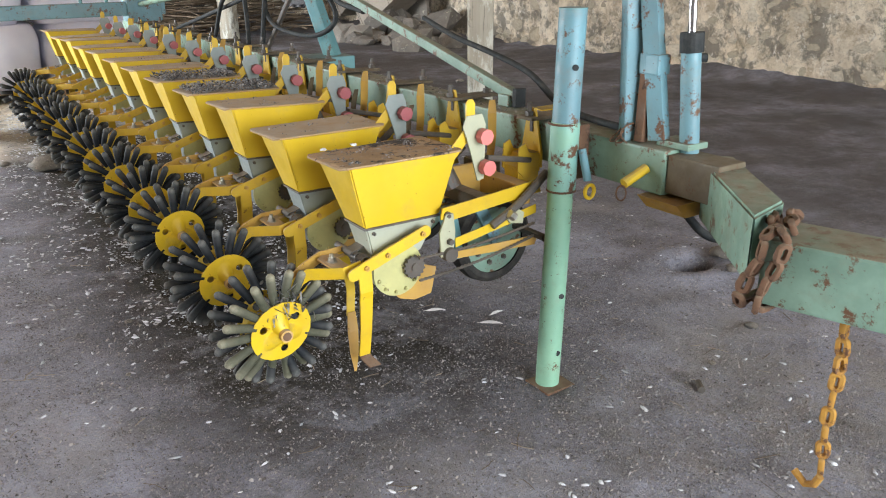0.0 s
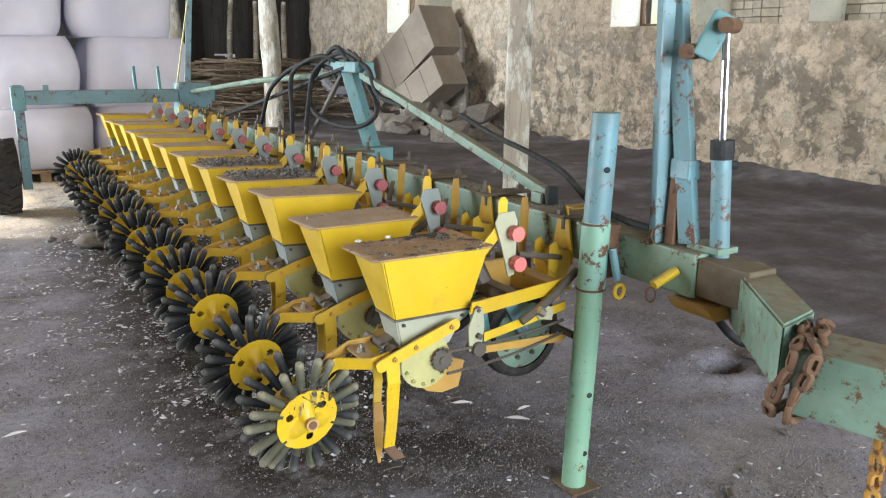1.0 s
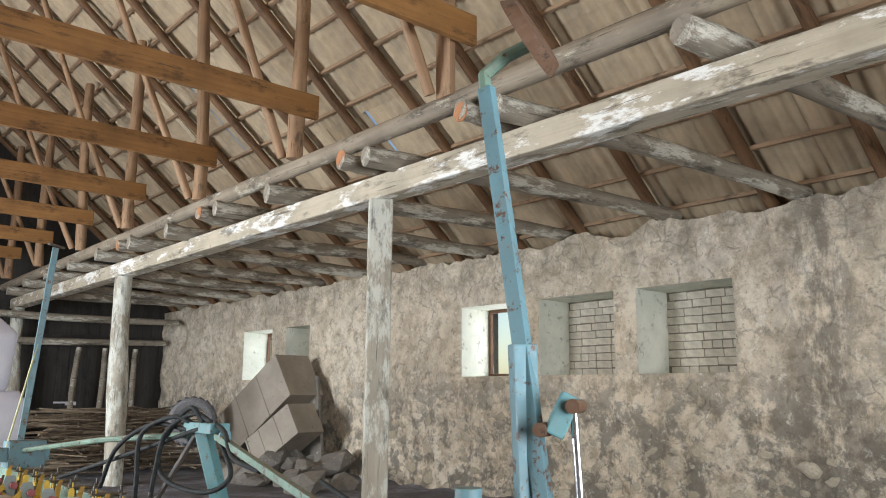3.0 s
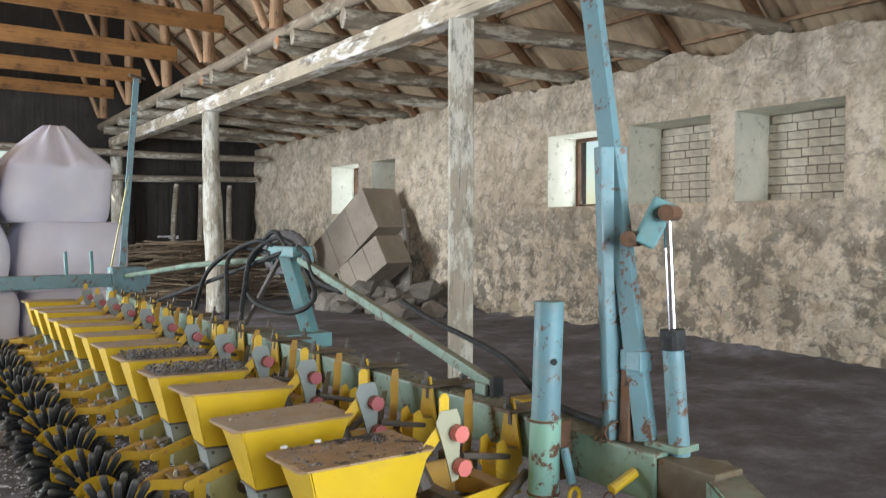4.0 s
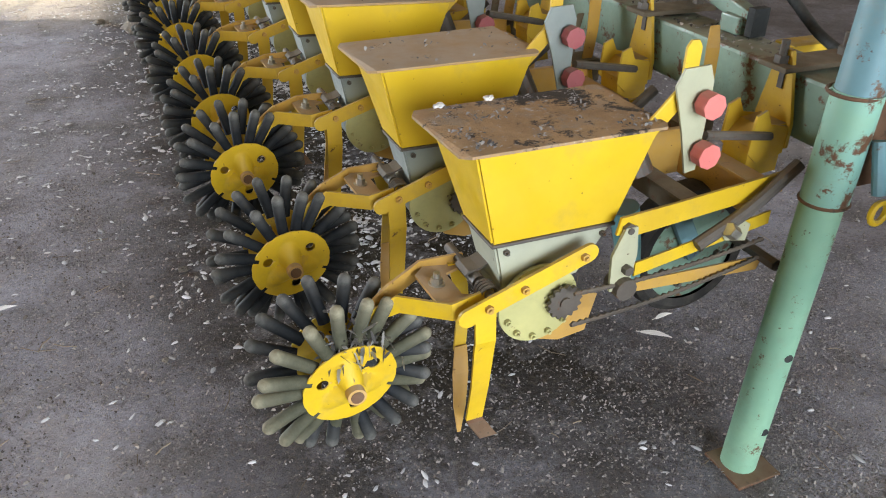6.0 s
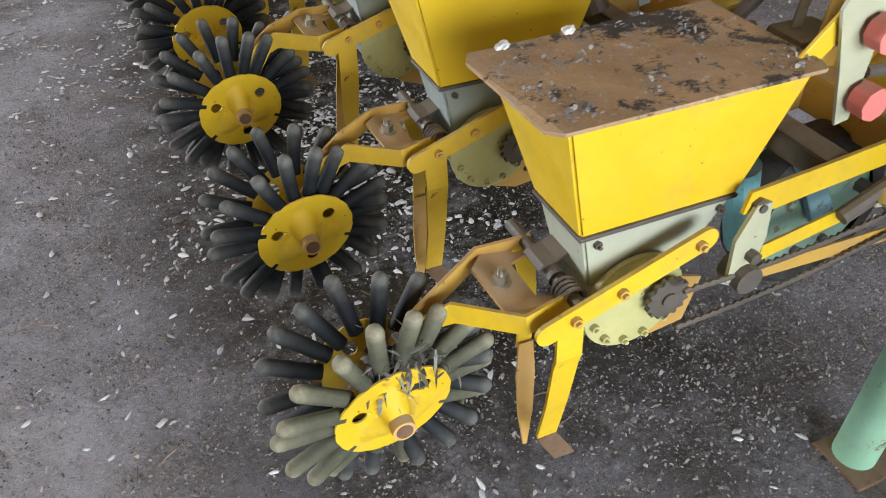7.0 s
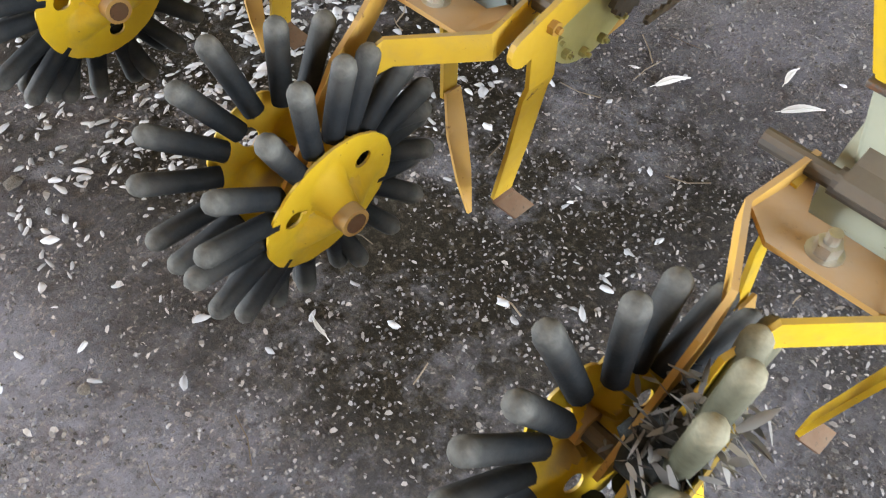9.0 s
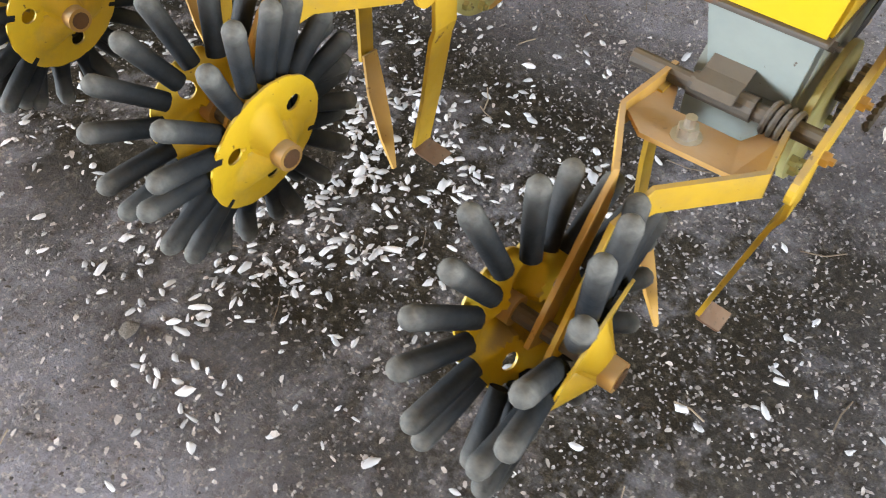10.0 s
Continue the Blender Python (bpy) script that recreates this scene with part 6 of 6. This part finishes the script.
husks("husk_litter", [(*p[:4], p[3] * lr.uniform(0.28, 0.6), *p[5:]) for p in floor_spots(9000, (0.010, 0.028), thickly)], HUSK, "white seed husks scattered over the dirt floor", "husks")
flakes("chip_litter", floor_spots(6500, (0.003, 0.0085), lambda x, y: (0.3 + 0.7 * (noise.noise(Vector((x * 1.7, y * 1.7, 9))) > 0.0)) * (1.0 if y < 2 else 0.4)), GRIT, "pale grit and chips over the dirt floor", "chips")
flakes("gravel_litter", floor_spots(20000, (0.003, 0.010), lambda x, y: math.exp(-((x - 1.0) / 0.75) ** 2 - ((y + 0.45) / 0.95) ** 2) * (0.35 + 0.65 * (noise.noise(Vector((x * 4, y * 4, 2))) > -0.05))), GRIT, "pale gravel and grit strewn over the dirt", "gravel", 0.6)
flakes("dark_litter", floor_spots(20000, (0.004, 0.014), lambda x, y: 0.9 if y < 2 else 0.4), PEBBLE, "dark crumbs of soil and dung on the floor", "crumbs", 0.7)

fine = []
while len(fine) < 42000:
    x, y = lr.uniform(-1.3, 1.25), lr.uniform(-0.9, 2.0)
    if noise.noise(Vector((x * 5.0, y * 5.0, 6))) > lr.uniform(-0.5, 0.35):
        ln = lr.uniform(0.002, 0.0075)
        fine.append((x, y, ground_height(x, y) + 0.0005, ln, ln * lr.uniform(0.4, 0.9), lr.uniform(0, 6.3), lr.uniform(-0.2, 0.3)))
flakes("crumb_litter", fine, CRUMB, "fine crumbs of soil, dung and grit on the floor", "crumbs", 0.7)


def straws(n):
    bm = bmesh.new()
    for k in range(n):
        x, y = lr.uniform(-1.9, 2.4), lr.uniform(-1.6, 5.5)
        a, ln = lr.uniform(0, 6.3), lr.uniform(0.02, 0.10)
        z = ground_height(x, y) + 0.003
        d = Vector((math.cos(a), math.sin(a), 0)) * ln / 2
        c = Vector((x, y, z))
        b = Vector((-d.y, d.x, 0)) * lr.uniform(-0.25, 0.25)
        sweep(bm, [c - d, c + b, c + d], lr.uniform(0.0006, 0.0016), 4)
    return bm


tagged(part("straw_litter", straws(520), TWIG), "thin straws and twigs lying on the dirt", "straw", kind="stuff")


def feather(x, y, turn, ln=0.085):
    bm = bmesh.new()
    n = 9
    up, lo = [], []
    for i in range(n + 1):
        t = i / n
        w = ln * 0.11 * math.sin(math.pi * min(1, t * 1.15 + 0.05)) ** 0.6 if t < 0.85 else ln * 0.012
        bend = 0.05 * ln * math.sin(math.pi * t)
        up.append(bm.verts.new((t * ln, bend + w, 0.004 + 0.004 * math.sin(3 * t))))
        lo.append(bm.verts.new((t * ln, bend - w * 0.7, 0.002)))
    for i in range(n):
        bm.faces.new((lo[i], lo[i + 1], up[i + 1], up[i]))
    fe = soften(part("feather", bm, FEATHER), 60)
    part("quill", sweep(bmesh.new(), [(-0.012, 0, 0.003), (0.5 * ln, 0.05 * ln, 0.006), (ln, 0, 0.003)], 0.0009, 5), FEATHER, fe)
    fe.matrix_basis = pose(x, y, ground_height(x, y) + 0.002, 0, 0, turn)
    return tagged(fe, "pale grey bird feather lying on the dirt", "feather", "feathers")


for fx, fy, ft, fl in ((0.60, 0.60, -25, 0.075), (0.72, 0.40, -40, 0.085), (0.80, 0.44, 5, 0.06), (-0.93, 1.15, 10, 0.07), (-0.20, 0.59, 80, 0.045), (-0.60, -0.35, 120, 0.09), (0.02, -0.75, 40, 0.08), (0.35, -1.0, 20, 0.07)):
    feather(fx, fy, ft, fl)
# larger loose stones that lie about the floor
peb = soften(part("stone", boulder(9, 0.6, 2), RUBBLE), 50)
for k, (sx, sy, ss) in enumerate(((-0.40, 1.18, 0.035), (-0.50, 0.75, 0.022), (-0.28, 4.0, 0.24), (-0.50, 4.3, 0.08), (1.55, -0.2, 0.05), (1.9, 0.15, 0.09), (2.0, 0.3, 0.12), (2.3, 1.5, 0.05), (2.9, 2.0, 0.07), (1.2, -0.3, 0.03), (3.4, 3.1, 0.06), (4.6, 3.0, 0.09), (5.2, 4.2, 0.07), (4.2, 5.6, 0.10))):
    m = pose(sx, sy, ground_height(sx, sy) + 0.2 * ss, 0, 0, 67 * k) @ Matrix.Diagonal((ss, ss * 0.8, ss * 0.7, 1))
    ob = peb if k == 0 else share(peb, "stone", m)
    ob.matrix_basis = m
    tagged(ob, "small grey stone lying on the dirt floor", "stone", "loose stones")
bl = tagged(part("bolt_end", rod(bmesh.new(), (1.0, -0.42, 0.012), (1.03, -0.38, 0.014), 0.012, 0.009, 10), STEEL), "rusty bolt lying on the dirt floor", "bolt")


# ---- chaff and droppings on the lids ----
def lid_litter(k, n, mat, label, size=(0.008, 0.02), heap=0.0):
    o = units[k]
    out = []
    for i in range(n):
        x, y = lr.uniform(-0.005, 0.355), lr.uniform(0.0, 0.21)
        if heap == 0.0 and noise.noise(Vector((x * 17, y * 17, k * 3.0))) < 0.16:
            continue
        edge = min(x + 0.02, 0.37 - x, y + 0.015, 0.225 - y)
        z = 0.8095 + heap * min(1.0, edge / 0.04) * lr.random()
        p = o.matrix_basis @ Vector((x, y, z))
        ln = lr.uniform(*size)
        out.append((p.x, p.y, p.z, ln, ln * lr.uniform(0.3, 0.6), lr.uniform(0, 6.3), lr.uniform(-0.2, 0.4)))
    return flakes("lid_chaff", out, mat, label, "chaff")


for k in range(12):
    if k in (3, 4):
        lid_litter(k, 1500, HUSK_DARK, "heap of black and white husks covering the lid", heap=0.022)
    else:
        lid_litter(k, 300 if k else 900, HUSK_DARK, "dark droppings and chaff in patches on the lid", (0.004, 0.011))
for fx, fy in ((0.02, 0.20), (0.12, 0.205)):
    bm = boulder(int(fx * 100) + 3, 0.6, 3)
    for v in bm.verts:
        v.co *= 1 + 0.5 * noise.noise(v.co * 9)
    ob = tagged(soften(part("down_tuft", bm, FEATHER), 80), "tuft of white down resting on the hopper lid", "feather", "feathers")
    ob.matrix_basis = pose(fx, fy, 0.815, 10, 5, 40) @ Matrix.Diagonal((0.030, 0.014, 0.012, 1))


# torn feathers caught in the end wheel's discs; a dark core stands for shade
def wad():
    bm = boulder(5, 0.9, 3)
    for v in bm.verts:
        v.co *= 1 + 0.35 * noise.noise(v.co * 6)
    return bm


rag = tagged(soften(part("caught_wad", wad(), RUBBER), 70), "dark core between the wheel discs, standing for the shaded hollow", "wad")
rag.matrix_basis = pose(-0.178, 0.104, 0.395, 20, 40, 30) @ Matrix.Diagonal((0.095, 0.065, 0.105, 1))


def torn_feathers(n):
    bm = bmesh.new()
    for k in range(n):
        c = Vector((-0.178 + lr.gauss(0, 0.024), 0.096 + lr.gauss(0, 0.018), 0.430 + lr.gauss(0, 0.020)))
        d = Vector((lr.gauss(-0.2, 0.5), lr.gauss(-0.5, 0.5), lr.gauss(0.0, 0.5))).normalized() * lr.uniform(0.016, 0.040)
        w = d.cross(Vector((lr.gauss(0, 1), lr.gauss(0, 1), lr.gauss(0, 1)))).normalized() * lr.uniform(0.0015, 0.0045)
        sag = Vector((0, 0, -0.010 * lr.random()))
        rows = []
        for t, f in ((0.0, 0.5), (0.35, 1.0), (0.7, 0.9), (1.0, 0.15)):
            p = c + d * t + sag * t * t
            rows.append((bm.verts.new(p - w * f), bm.verts.new(p + w * f)))
        for a, b in zip(rows, rows[1:]):
            bm.faces.new((a[0], a[1], b[1], b[0]))
    bmesh.ops.solidify(bm, geom=bm.faces[:], thickness=0.0006)
    return bm


tagged(part("torn_feathers", torn_feathers(240), DOWN), "torn grey feathers and down stuck in the end wheel", "down", kind="stuff")

# chaff on the tool bar
flakes("bar_chaff", [(0.78 + lr.uniform(-0.055, 0.055), lr.uniform(0.2, 5.6), 0.834, lr.uniform(0.006, 0.016), lr.uniform(0.003, 0.008), lr.uniform(0, 6.3), lr.uniform(-0.2, 0.3)) for _ in range(1500)], HUSK_DARK, "chaff and droppings along the tool bar", "chaff")

# ---- bricked-up niches and the bare stones of the wall ----


def brick_mesh(seed, l=0.242, h=0.088):
    bm = box(bmesh.new(), (0, 0, 0), (0.11, l, h), None, 0.006)
    for v in bm.verts:
        v.co += 0.004 * noise.noise_vector(v.co * 9 + Vector((seed, 0, 0)))
    return bm


def brick_up(y0, y1, x):
    part("mortar_bed", box(bmesh.new(), (x + 0.012, y0 + 0.002, SILL + 0.002), (x + 0.09, y1 - 0.002, HEAD - 0.002)), MORTAR, wall_east)
    rnd = random.Random(int(y0 * 100))
    made = {}
    row, z = 0, SILL + 0.006
    while z + 0.07 < HEAD:
        y = y0 + 0.006
        part_len = rnd.choice((0.12, 0.242, 0.19))
        while y < y1 - 0.05:
            ln = min(part_len, y1 - 0.006 - y)
            key = round(ln, 2)
            m = pose(x + rnd.uniform(-0.006, 0.008), y, z + rnd.uniform(-0.003, 0.003), rnd.uniform(-0.8, 0.8), 0, rnd.uniform(-1, 1))
            if key not in made:
                made[key] = part("brick", brick_mesh(row, ln), BRICK, wall_east)
                made[key].matrix_local = m
            else:
                share(made[key], "brick", m, wall_east)
            y += ln + 0.012
            part_len = 0.242 if rnd.random() < 0.85 else 0.12
        z += 0.101
        row += 1


brick_up(2.58, 3.845, EAST + 0.62)
brick_up(4.18, 5.425, EAST + 0.60)
brick_up(11.3, 12.2, EAST + 0.60)


def bare_stones():
    rnd = random.Random(40)
    kinds = []
    for k in range(6):
        ob = soften(part("stone", boulder(k + 30, 0.9, 2), STONE, wall_east), 40)
        kinds.append(ob)
    n = 0
    taken = []
    tries = 0
    while n < 190 and tries < 6000:
        tries += 1
        y, z = rnd.uniform(5.3, 9.4), rnd.uniform(0.05, 1.62)
        if rnd.random() < 0.22:
            y, z = rnd.uniform(1.2, 5.2), rnd.uniform(0.0, 0.9)
        w = rnd.uniform(0.13, 0.34)
        h = w * rnd.uniform(0.6, 0.95)
        if any(abs(y - a) < 0.46 * (w + c) and abs(z - b) < 0.46 * (h + d) for a, b, c, d in taken):
            continue
        taken.append((y, z, w, h))
        m = pose(EAST + 0.050 - 0.10 * max(0.0, 0.5 - z), y, z, rnd.uniform(-15, 15), 0, 0) @ Matrix.Diagonal((0.17, w, h, 1))
        if n < 6:
            kinds[n].matrix_local = m
        else:
            share(kinds[n % 6], "stone", m, wall_east)
        n += 1


bare_stones()
